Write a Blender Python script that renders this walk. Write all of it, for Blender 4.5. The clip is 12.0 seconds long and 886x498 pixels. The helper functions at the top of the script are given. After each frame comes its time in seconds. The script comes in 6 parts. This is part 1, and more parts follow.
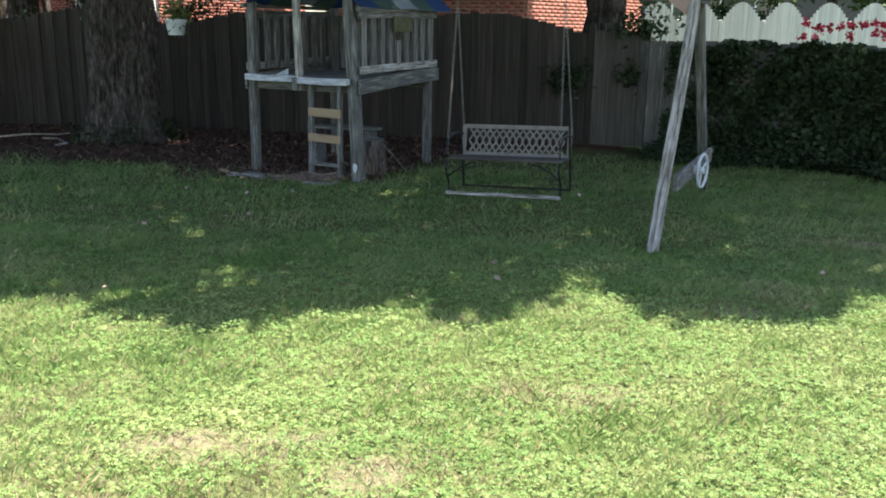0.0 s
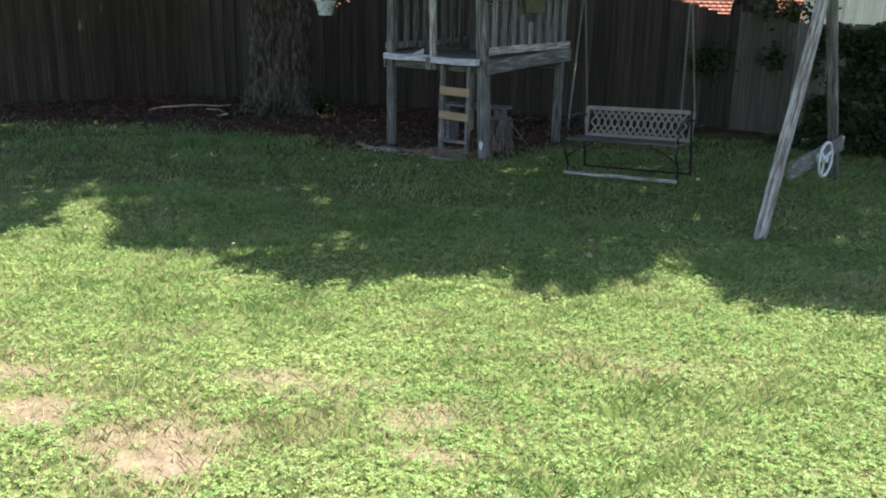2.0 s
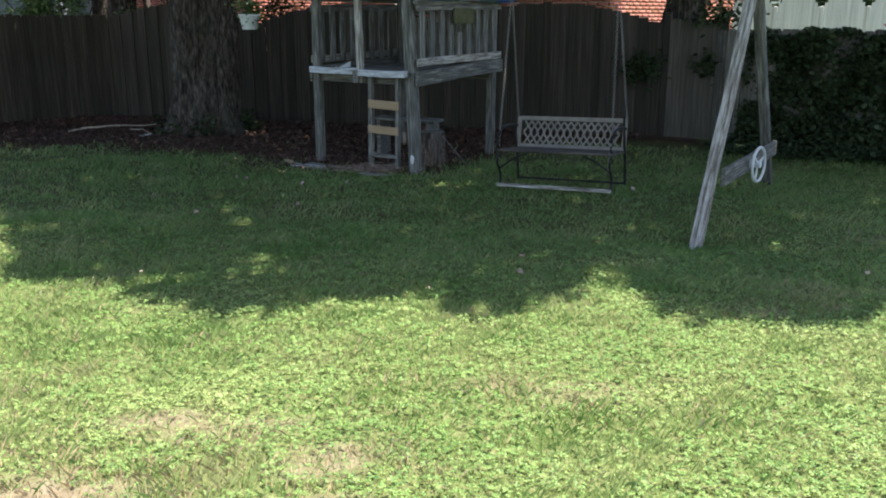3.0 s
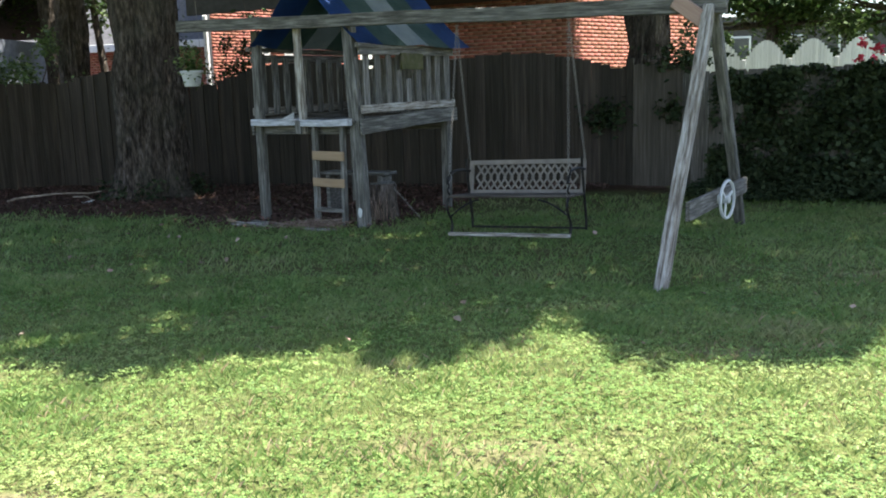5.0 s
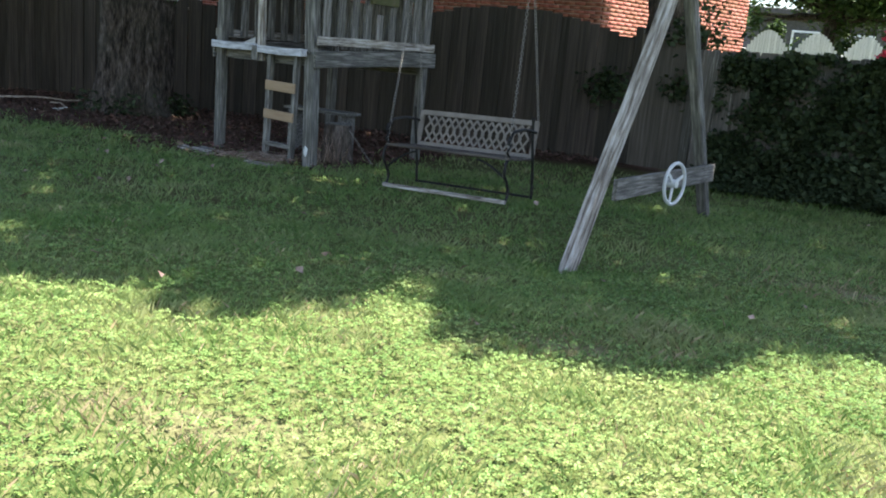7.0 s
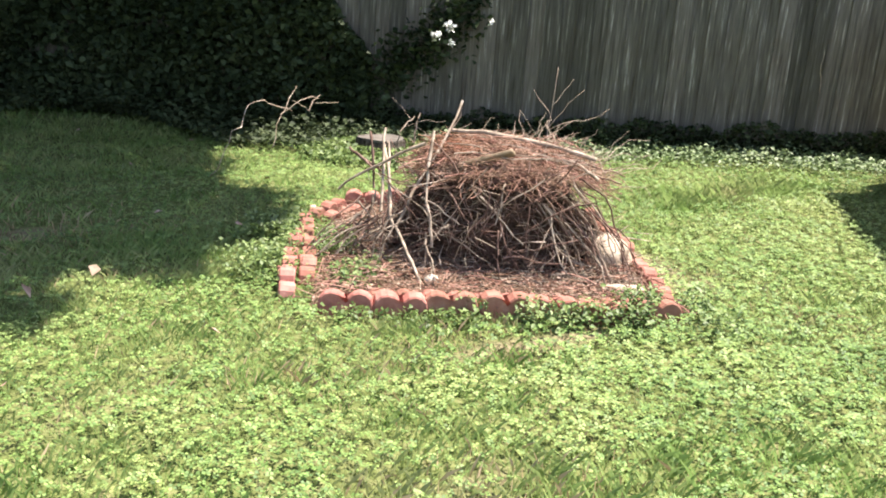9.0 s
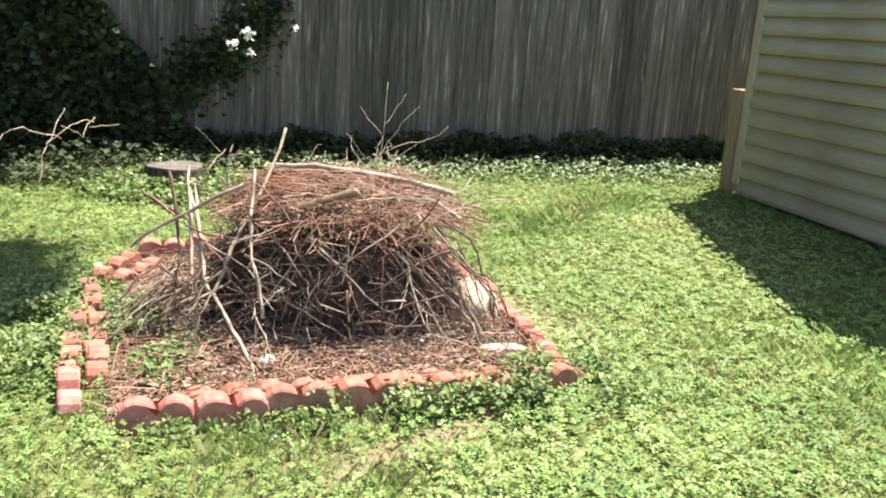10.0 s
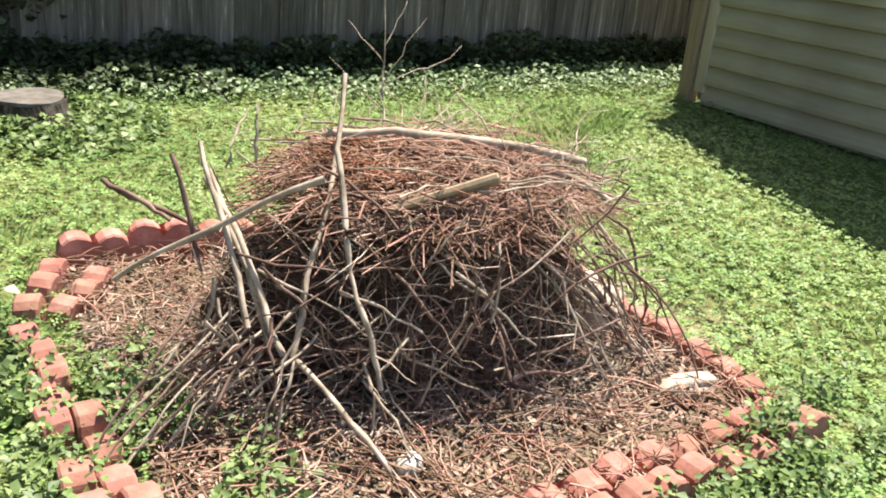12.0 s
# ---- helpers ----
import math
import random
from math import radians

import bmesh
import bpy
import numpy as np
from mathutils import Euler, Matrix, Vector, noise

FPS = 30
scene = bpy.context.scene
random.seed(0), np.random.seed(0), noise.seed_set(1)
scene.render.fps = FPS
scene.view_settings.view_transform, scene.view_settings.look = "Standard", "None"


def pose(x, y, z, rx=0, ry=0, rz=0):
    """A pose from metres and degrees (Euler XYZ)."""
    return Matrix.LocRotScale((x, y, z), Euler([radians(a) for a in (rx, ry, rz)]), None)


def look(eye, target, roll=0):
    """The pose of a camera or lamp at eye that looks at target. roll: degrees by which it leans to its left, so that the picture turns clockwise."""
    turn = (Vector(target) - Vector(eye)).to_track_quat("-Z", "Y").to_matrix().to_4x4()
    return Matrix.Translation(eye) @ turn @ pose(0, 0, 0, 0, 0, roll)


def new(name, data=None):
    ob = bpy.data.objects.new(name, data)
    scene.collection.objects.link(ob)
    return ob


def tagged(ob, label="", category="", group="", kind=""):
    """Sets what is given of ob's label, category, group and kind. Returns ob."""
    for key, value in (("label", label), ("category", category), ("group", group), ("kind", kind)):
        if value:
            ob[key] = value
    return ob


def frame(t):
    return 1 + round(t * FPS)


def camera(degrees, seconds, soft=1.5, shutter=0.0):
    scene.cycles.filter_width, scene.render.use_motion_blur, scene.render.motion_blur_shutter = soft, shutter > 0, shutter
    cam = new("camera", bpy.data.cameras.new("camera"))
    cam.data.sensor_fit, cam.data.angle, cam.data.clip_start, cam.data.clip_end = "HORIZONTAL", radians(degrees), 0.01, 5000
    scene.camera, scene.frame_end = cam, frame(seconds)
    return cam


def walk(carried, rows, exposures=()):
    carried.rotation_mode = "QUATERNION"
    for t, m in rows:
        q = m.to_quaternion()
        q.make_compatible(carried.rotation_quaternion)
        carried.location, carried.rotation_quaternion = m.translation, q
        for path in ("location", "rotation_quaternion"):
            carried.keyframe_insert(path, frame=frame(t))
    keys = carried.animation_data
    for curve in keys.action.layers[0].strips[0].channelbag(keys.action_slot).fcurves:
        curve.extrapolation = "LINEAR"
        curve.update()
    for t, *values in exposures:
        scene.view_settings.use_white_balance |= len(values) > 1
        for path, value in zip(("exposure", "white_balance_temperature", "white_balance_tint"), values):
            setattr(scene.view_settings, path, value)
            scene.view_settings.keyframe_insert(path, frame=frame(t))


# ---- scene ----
cam = camera(54.3, 12.0, soft=1.9)

PATH = [
    (0, (0.498, -0.069, 1.707), (0.406, 1.869, 1.219), 0.7),
    (0.5, (0.654, -0.214, 1.742), (0.484, 1.725, 1.281), -0.2),
    (1, (0.748, -0.395, 1.766), (0.488, 1.524, 1.265), 0.8),
    (1.5, (0.818, -0.423, 1.743), (0.415, 1.47, 1.238), 0.8),
    (2, (0.956, -0.385, 1.776), (0.513, 1.489, 1.234), 0.9),
    (2.5, (1.023, -0.289, 1.766), (0.687, 1.608, 1.227), 0.2),
    (2.7, (1.035, -0.181, 1.75), (0.718, 1.722, 1.223), -0.1),
    (4.3, (1.184, 0.415, 1.509), (0.738, 2.324, 1.111), 0.1),
    (4.5, (1.217, 0.491, 1.464), (0.799, 2.411, 1.095), -0.8),
    (5, (1.31, 0.704, 1.36), (1.007, 2.651, 1.017), -1.8),
    (5.5, (1.506, 0.831, 1.277), (1.253, 2.773, 0.873), -0.9),
    (6, (1.772, 1.004, 1.216), (1.388, 2.931, 0.845), 1.9),
    (6.5, (2.025, 1.228, 1.238), (1.626, 3.14, 0.812), 4.6),
    (6.7, (2.114, 1.329, 1.228), (1.692, 3.236, 0.797), 5.2),
    (8.3, (3.17, 2.203, 1.23), (3.564, 4.1, 0.733), 4.1),
    (8.5, (3.309, 2.306, 1.239), (3.942, 4.123, 0.693), 3.9),
    (9, (3.58, 2.571, 1.263), (4.55, 4.232, 0.714), 4.3),
    (9.5, (3.762, 2.916, 1.293), (4.971, 4.423, 0.777), 6.0),
    (10, (3.875, 3.359, 1.255), (5.22, 4.749, 0.746), 4.0),
    (10.5, (3.882, 3.831, 1.246), (5.394, 5.052, 0.773), 4.3),
    (11, (3.896, 4.299, 1.267), (5.498, 5.358, 0.709), 5.9),
    (11.5, (3.99, 4.696, 1.238), (5.595, 5.688, 0.576), 7.3),
    (12, (4.02, 5.009, 1.214), (5.643, 5.922, 0.483), 5.6),
]
walk(cam, [(t, look(eye, target, roll)) for t, eye, target, roll in PATH],
     exposures=[(0, 1.84, 6750, 10), (1.5, 1.68, 6750, 10), (2.5, 1.64, 6700, 10), (4.5, 1.70, 6650, 10), (5.0, 1.88, 6850, 10), (6.5, 1.96, 6800, 10), (8.3, 2.00, 6700, 19),
                (9.0, 1.68, 7100, 15), (9.5, 1.70, 7200, 14), (10.5, 1.74, 7150, 10), (12, 1.55, 7050, 10)])

# ---------------------------------------------------------------- light
SUN_EL, SUN_AZ = 68.0, 90.0          # azimuth clockwise from +y
sun_to = Vector((math.cos(radians(SUN_EL)) * math.sin(radians(SUN_AZ)),
                 math.cos(radians(SUN_EL)) * math.cos(radians(SUN_AZ)), math.sin(radians(SUN_EL))))
SHIFT = (sun_to.x / sun_to.z, sun_to.y / sun_to.z)   # shadow shift for each metre of height

world = bpy.data.worlds.new("sky")
scene.world = world
world.use_nodes = True
wn = world.node_tree.nodes
sky = wn.new("ShaderNodeTexSky")
sky.sky_type = "NISHITA"
sky.sun_disc = False
sky.sun_elevation = radians(SUN_EL)
sky.sun_rotation = radians(SUN_AZ)
wn["Background"].inputs["Strength"].default_value = 0.12
world.node_tree.links.new(sky.outputs["Color"], wn["Background"].inputs["Color"])

sun = new("sun", bpy.data.lights.new("sun", "SUN"))
sun.data.energy = 5.0
sun.data.angle = radians(0.55)
sun.data.color = (0.99, 0.965, 0.91)
sun.matrix_world = look(sun_to * 60, (0, 0, 0))

# ---------------------------------------------------------------- materials


def rgb(c):
    return (c[0], c[1], c[2], 1.0)


def surface(name, colors, scale=6.0, rough=0.8, bump=0.3, stretch=(1, 1, 1), fine=40.0, vary=0.25,
            island=False, metal=0.0, translucent=0.0, spec=0.3, big=0.0, bigcol=None, bigscale=1.2, dist=0.02, lo=0.3, hi=0.7):
    """A weathered surface: a colour ramp over stretched noise, a coarse stain, a fine bump, a tint for each piece."""
    m = bpy.data.materials.new(name)
    m.use_nodes = True
    nt = m.node_tree
    n, l = nt.nodes, nt.links
    bsdf = n["Principled BSDF"]
    co = n.new("ShaderNodeTexCoord")
    mp = n.new("ShaderNodeMapping")
    mp.inputs["Scale"].default_value = stretch
    l.new(co.outputs["Object"], mp.inputs["Vector"])
    info = n.new("ShaderNodeObjectInfo")
    add = n.new("ShaderNodeVectorMath")
    add.operation = "ADD"
    shift = n.new("ShaderNodeMath")
    shift.operation = "MULTIPLY"
    shift.inputs[1].default_value = 37.0
    l.new(info.outputs["Random"], shift.inputs[0])
    l.new(mp.outputs["Vector"], add.inputs[0])
    l.new(shift.outputs[0], add.inputs[1])
    nz = n.new("ShaderNodeTexNoise")
    nz.inputs["Scale"].default_value = scale
    nz.inputs["Detail"].default_value = 7.0
    nz.inputs["Roughness"].default_value = 0.65
    l.new(add.outputs[0], nz.inputs["Vector"])
    ramp = n.new("ShaderNodeValToRGB")
    el = ramp.color_ramp.elements
    k = len(colors)
    el[0].position, el[0].color = lo, rgb(colors[0])
    el[1].position, el[1].color = hi, rgb(colors[-1])
    for i in range(1, k - 1):
        e = el.new(lo + (hi - lo) * i / (k - 1))
        e.color = rgb(colors[i])
    l.new(nz.outputs["Fac"], ramp.inputs["Fac"])
    out = ramp.outputs["Color"]
    if big:
        n2 = n.new("ShaderNodeTexNoise")
        n2.inputs["Scale"].default_value = bigscale
        n2.inputs["Detail"].default_value = 5.0
        l.new(co.outputs["Object"], n2.inputs["Vector"])
        r2 = n.new("ShaderNodeMapRange")
        r2.inputs["From Min"].default_value = 0.45
        r2.inputs["From Max"].default_value = 0.68
        r2.inputs["To Max"].default_value = big
        l.new(n2.outputs["Fac"], r2.inputs["Value"])
        mix = n.new("ShaderNodeMixRGB")
        mix.inputs[2].default_value = rgb(bigcol)
        l.new(r2.outputs[0], mix.inputs[0])
        l.new(out, mix.inputs[1])
        out = mix.outputs[0]
    rnd = info.outputs["Random"]
    if island:
        geo = n.new("ShaderNodeNewGeometry")
        rnd = geo.outputs["Random Per Island"]
    hs = n.new("ShaderNodeHueSaturation")
    mr = n.new("ShaderNodeMapRange")
    mr.inputs["To Min"].default_value = 1.0 - vary
    mr.inputs["To Max"].default_value = 1.0 + vary
    l.new(rnd, mr.inputs["Value"])
    l.new(mr.outputs[0], hs.inputs["Value"])
    hue = n.new("ShaderNodeMapRange")
    hue.inputs["To Min"].default_value = 0.5 + vary * 0.03
    hue.inputs["To Max"].default_value = 0.5 - vary * 0.05
    l.new(rnd, hue.inputs["Value"])
    l.new(hue.outputs[0], hs.inputs["Hue"])
    l.new(out, hs.inputs["Color"])
    l.new(hs.outputs[0], bsdf.inputs["Base Color"])
    bsdf.inputs["Roughness"].default_value = rough
    bsdf.inputs["Metallic"].default_value = metal
    bsdf.inputs["Specular IOR Level"].default_value = spec
    if bump:
        n3 = n.new("ShaderNodeTexNoise")
        n3.inputs["Scale"].default_value = fine
        n3.inputs["Detail"].default_value = 4.0
        l.new(add.outputs[0], n3.inputs["Vector"])
        bp = n.new("ShaderNodeBump")
        bp.inputs["Strength"].default_value = bump
        bp.inputs["Distance"].default_value = dist
        l.new(n3.outputs["Fac"], bp.inputs["Height"])
        l.new(bp.outputs[0], bsdf.inputs["Normal"])
    if translucent:
        tr = n.new("ShaderNodeBsdfTranslucent")
        l.new(hs.outputs[0], tr.inputs["Color"])
        ms = n.new("ShaderNodeMixShader")
        ms.inputs[0].default_value = translucent
        l.new(bsdf.outputs[0], ms.inputs[1])
        l.new(tr.outputs[0], ms.inputs[2])
        l.new(ms.outputs[0], n["Material Output"].inputs["Surface"])
    return m


WOOD_GREY = surface("weathered_grey_wood", [(0.055, 0.05, 0.043), (0.14, 0.13, 0.114), (0.28, 0.265, 0.238)], 5, 0.85, 0.6,
                    (0.7, 9, 9), 22, 0.18, big=0.5, bigcol=(0.085, 0.085, 0.072), bigscale=3, dist=0.008, lo=0.36, hi=0.64)
WOOD_PALE = surface("bleached_wood", [(0.085, 0.068, 0.052), (0.25, 0.22, 0.185), (0.37, 0.34, 0.30), (0.50, 0.47, 0.43)], 5, 0.85, 0.6,
                    (0.7, 9, 9), 22, 0.12, big=0.55, bigcol=(0.15, 0.125, 0.10), bigscale=5, dist=0.008, lo=0.38, hi=0.62)
WOOD_DARK = surface("dark_aged_slats", [(0.035, 0.028, 0.022), (0.075, 0.062, 0.05), (0.13, 0.112, 0.094)], 5, 0.8, 0.5, (0.7, 9, 9), 22, 0.2, dist=0.005)
WOOD_TAN = surface("newer_tan_wood", [(0.30, 0.20, 0.12), (0.42, 0.29, 0.18)], 5, 0.75, 0.4, (0.7, 9, 9), 22, 0.1, dist=0.005)
WOOD_PINK = surface("pinkish_wood", [(0.30, 0.185, 0.145), (0.43, 0.29, 0.235)], 5, 0.75, 0.4, (0.7, 9, 9), 22, 0.1, dist=0.005)
WOOD_WHITE = surface("flaking_white_paint", [(0.16, 0.155, 0.15), (0.42, 0.42, 0.44), (0.62, 0.62, 0.65)], 9, 0.7, 0.5,
                     (0.6, 4, 4), 26, 0.08, dist=0.006)
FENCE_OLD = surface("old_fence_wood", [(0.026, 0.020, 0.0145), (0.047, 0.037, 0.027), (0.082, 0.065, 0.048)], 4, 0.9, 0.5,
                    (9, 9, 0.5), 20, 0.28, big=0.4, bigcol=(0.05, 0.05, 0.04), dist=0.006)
FENCE_BROWN = surface("silvered_fence_wood", [(0.068, 0.060, 0.049), (0.112, 0.101, 0.085), (0.138, 0.125, 0.105), (0.178, 0.163, 0.138), (0.42, 0.395, 0.345)], 4, 0.9, 0.6,
                      (12, 12, 0.9), 20, 0.36, big=0.6, bigcol=(0.105, 0.078, 0.05), bigscale=1.8, dist=0.008, lo=0.34, hi=0.68)
GATE_WOOD = surface("gate_wood", [(0.05, 0.041, 0.031), (0.085, 0.071, 0.054), (0.135, 0.115, 0.09)], 4, 0.9, 0.5, (9, 9, 0.5), 20, 0.12, dist=0.006)
BARK = surface("tree_bark", [(0.02, 0.015, 0.011), (0.062, 0.047, 0.037), (0.11, 0.086, 0.07), (0.19, 0.155, 0.13)], 4, 0.95, 1.0,
               (5, 5, 1.5), 9, 0.1, big=0.4, bigcol=(0.075, 0.075, 0.055), bigscale=2, dist=0.05, lo=0.37, hi=0.66)
# dark brown that stands for the shade inside the brush heap
HOLLOW_DARK = surface("shaded_hollow_dark", [(0.030, 0.018, 0.012), (0.075, 0.046, 0.030), (0.14, 0.09, 0.06)], 14, 0.95, 0.8, fine=50, vary=0.1, dist=0.02)
STICK = surface("bare_sticks", [(0.12, 0.09, 0.065), (0.30, 0.24, 0.18), (0.52, 0.44, 0.36)], 14, 0.85, 0.4, (1, 1, 1), 60, 0.35, island=True, dist=0.003)
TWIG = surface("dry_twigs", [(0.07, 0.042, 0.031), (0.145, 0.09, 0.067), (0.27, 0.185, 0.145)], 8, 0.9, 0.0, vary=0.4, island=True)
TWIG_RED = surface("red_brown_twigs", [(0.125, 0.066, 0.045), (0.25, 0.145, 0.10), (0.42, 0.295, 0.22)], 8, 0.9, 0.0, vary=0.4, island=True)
LITTER = surface("dry_leaf_litter", [(0.13, 0.08, 0.056), (0.27, 0.19, 0.14), (0.46, 0.365, 0.295)], 8, 0.9, 0.0, vary=0.4, island=True)
MULCH = surface("red_brown_leaf_litter", [(0.048, 0.027, 0.02), (0.098, 0.056, 0.04), (0.18, 0.118, 0.085)], 8, 0.9, 0.0, vary=0.5, island=True)
TERRACOTTA = surface("terracotta_concrete", [(0.23, 0.088, 0.064), (0.33, 0.14, 0.105), (0.44, 0.235, 0.185)], 11, 0.9, 0.5, fine=90,
                     vary=0.18, big=0.5, bigcol=(0.24, 0.13, 0.10), bigscale=7, dist=0.004)
PEBBLE = surface("whitish_pebble", [(0.40, 0.37, 0.31), (0.54, 0.50, 0.43)], 20, 0.8, 0.3, fine=60, vary=0.03, dist=0.004)
CUT = surface("sawn_grey_wood", [(0.07, 0.06, 0.052), (0.11, 0.097, 0.085), (0.16, 0.145, 0.13)], 12, 0.9, 0.6, fine=70, vary=0.04, dist=0.006)
STONE = surface("pale_stone", [(0.26, 0.20, 0.15), (0.42, 0.34, 0.265), (0.54, 0.46, 0.38)], 9, 0.85, 0.6, fine=45, vary=0.05, dist=0.01)
GRASS = surface("grass_blades", [(0.11, 0.20, 0.05), (0.19, 0.30, 0.095), (0.28, 0.35, 0.14), (0.38, 0.37, 0.20)], 1.5, 0.6, 0.0, vary=0.22, island=True, translucent=0.6)
STRAW = surface("dead_grass", [(0.20, 0.15, 0.08), (0.36, 0.285, 0.165), (0.50, 0.42, 0.27)], 3.0, 0.7, 0.0, vary=0.3, island=True, translucent=0.3)
RUST = surface("rusty_needles", [(0.19, 0.085, 0.045), (0.32, 0.16, 0.095)], 10, 0.9, 0.0, vary=0.3, island=True)
CLOVER = surface("clover_leaves", [(0.095, 0.19, 0.048), (0.172, 0.285, 0.085), (0.275, 0.35, 0.13)], 1.1, 0.55, 0.0, vary=0.45, island=True, translucent=0.3)
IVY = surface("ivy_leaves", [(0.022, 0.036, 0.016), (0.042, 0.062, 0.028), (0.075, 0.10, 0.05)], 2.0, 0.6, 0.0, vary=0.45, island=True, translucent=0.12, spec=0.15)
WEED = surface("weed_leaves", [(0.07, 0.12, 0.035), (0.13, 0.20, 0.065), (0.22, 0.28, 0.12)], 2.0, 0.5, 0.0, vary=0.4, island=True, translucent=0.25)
# weed green lightened so the border weeds read as sunlit
WEED_SUNLIT = surface("sunlit_weed_leaves", [(0.10, 0.165, 0.07), (0.17, 0.24, 0.115), (0.26, 0.31, 0.19)], 3.0, 0.5, 0.0, vary=0.35, island=True, translucent=0.2)
LEAF = surface("tree_leaves", [(0.028, 0.062, 0.016), (0.05, 0.095, 0.025), (0.08, 0.13, 0.035)], 1.0, 0.55, 0.0, vary=0.4, island=True, translucent=0.3)
PETAL_W = surface("white_petals", [(0.74, 0.74, 0.70), (0.82, 0.82, 0.79)], 20, 0.6, 0.0, vary=0.08, island=True)
PETAL_R = surface("red_petals", [(0.48, 0.018, 0.035), (0.70, 0.07, 0.10)], 20, 0.6, 0.0, vary=0.25, island=True)
BRICK = surface("red_house_brick", [(0.24, 0.085, 0.058), (0.34, 0.135, 0.095), (0.40, 0.19, 0.14)], 7, 0.9, 0.4, fine=60, vary=0.22, island=True, dist=0.004)
MORTAR = surface("pale_mortar", [(0.45, 0.40, 0.36), (0.58, 0.53, 0.48)], 20, 0.95, 0.5, fine=80, vary=0.02, dist=0.004)
VINYL = surface("beige_vinyl_siding", [(0.30, 0.265, 0.18), (0.36, 0.325, 0.225), (0.40, 0.365, 0.26)], 2.5, 0.5, 0.15, (0.4, 3, 3), 70, 0.04,
                big=0.5, bigcol=(0.235, 0.20, 0.135), bigscale=1.7, dist=0.002)
TRIM = surface("beige_trim", [(0.36, 0.30, 0.22), (0.46, 0.40, 0.30)], 4, 0.6, 0.3, (4, 4, 0.6), 40, 0.05, dist=0.003)
POST_TAN = surface("tan_post_wood", [(0.20, 0.14, 0.09), (0.33, 0.25, 0.165)], 5, 0.8, 0.4, (7, 7, 0.6), 24, 0.05, dist=0.004)
CONCRETE = surface("concrete_base", [(0.28, 0.27, 0.25), (0.42, 0.40, 0.37)], 9, 0.9, 0.5, fine=70, vary=0.05, dist=0.005)
SHINGLE = surface("grey_shingles", [(0.12, 0.12, 0.13), (0.17, 0.17, 0.18), (0.21, 0.21, 0.22)], 10, 0.9, 0.4, fine=70, vary=0.1, dist=0.006)
PAINT_W = surface("white_paint", [(0.66, 0.66, 0.64), (0.78, 0.78, 0.76)], 3, 0.55, 0.2, (3, 3, 0.6), 40, 0.05, dist=0.003)
# white paint greyed to stand for shading and leaf shadows on the pickets
PICKET = surface("shade_greyed_white_paint", [(0.40, 0.40, 0.40), (0.52, 0.52, 0.51), (0.60, 0.60, 0.58)], 3, 0.7, 0.3, (5, 5, 0.6), 40, 0.12, dist=0.004)
IRON = surface("black_iron", [(0.018, 0.017, 0.016), (0.045, 0.042, 0.038)], 14, 0.55, 0.3, fine=80, vary=0.05, metal=0.6, dist=0.002)
CHAIN = surface("dull_chain", [(0.20, 0.18, 0.155), (0.34, 0.315, 0.28)], 20, 0.5, 0.0, vary=0.1, metal=0.4)
CAST = surface("taupe_cast_panel", [(0.15, 0.125, 0.10), (0.24, 0.205, 0.17)], 8, 0.6, 0.25, fine=60, vary=0.04, dist=0.003)
PLASTIC_W = surface("aged_white_plastic", [(0.52, 0.53, 0.52), (0.66, 0.66, 0.64)], 8, 0.5, 0.1, fine=60, vary=0.03, dist=0.002)
BLUE = surface("blue_tarp", [(0.018, 0.05, 0.16), (0.035, 0.09, 0.26)], 4, 0.6, 0.3, fine=30, vary=0.08, dist=0.01)
GREEN_T = surface("faded_green_tarp", [(0.05, 0.10, 0.085), (0.12, 0.17, 0.14)], 4, 0.65, 0.3, fine=30, vary=0.08, dist=0.01)
WHITE_T = surface("faded_pale_tarp", [(0.28, 0.32, 0.33), (0.42, 0.46, 0.46)], 4, 0.65, 0.3, fine=30, vary=0.05, dist=0.01)
MOSS = surface("mossy_board", [(0.04, 0.042, 0.02), (0.085, 0.085, 0.035), (0.12, 0.10, 0.075)], 12, 0.9, 0.4, fine=60, vary=0.05, dist=0.004)
GLASS = surface("dark_window_glass", [(0.03, 0.035, 0.04), (0.05, 0.055, 0.06)], 2, 0.08, 0.0, vary=0.02, spec=0.6)
BLUE_SIDING = surface("blue_grey_siding", [(0.12, 0.135, 0.165), (0.16, 0.175, 0.205), (0.20, 0.215, 0.245)], 3, 0.6, 0.2, (0.4, 3, 3), 60, 0.06, dist=0.002)
DARK_ROOF = surface("dark_roof", [(0.05, 0.048, 0.047), (0.085, 0.08, 0.078)], 9, 0.9, 0.3, fine=60, vary=0.05)


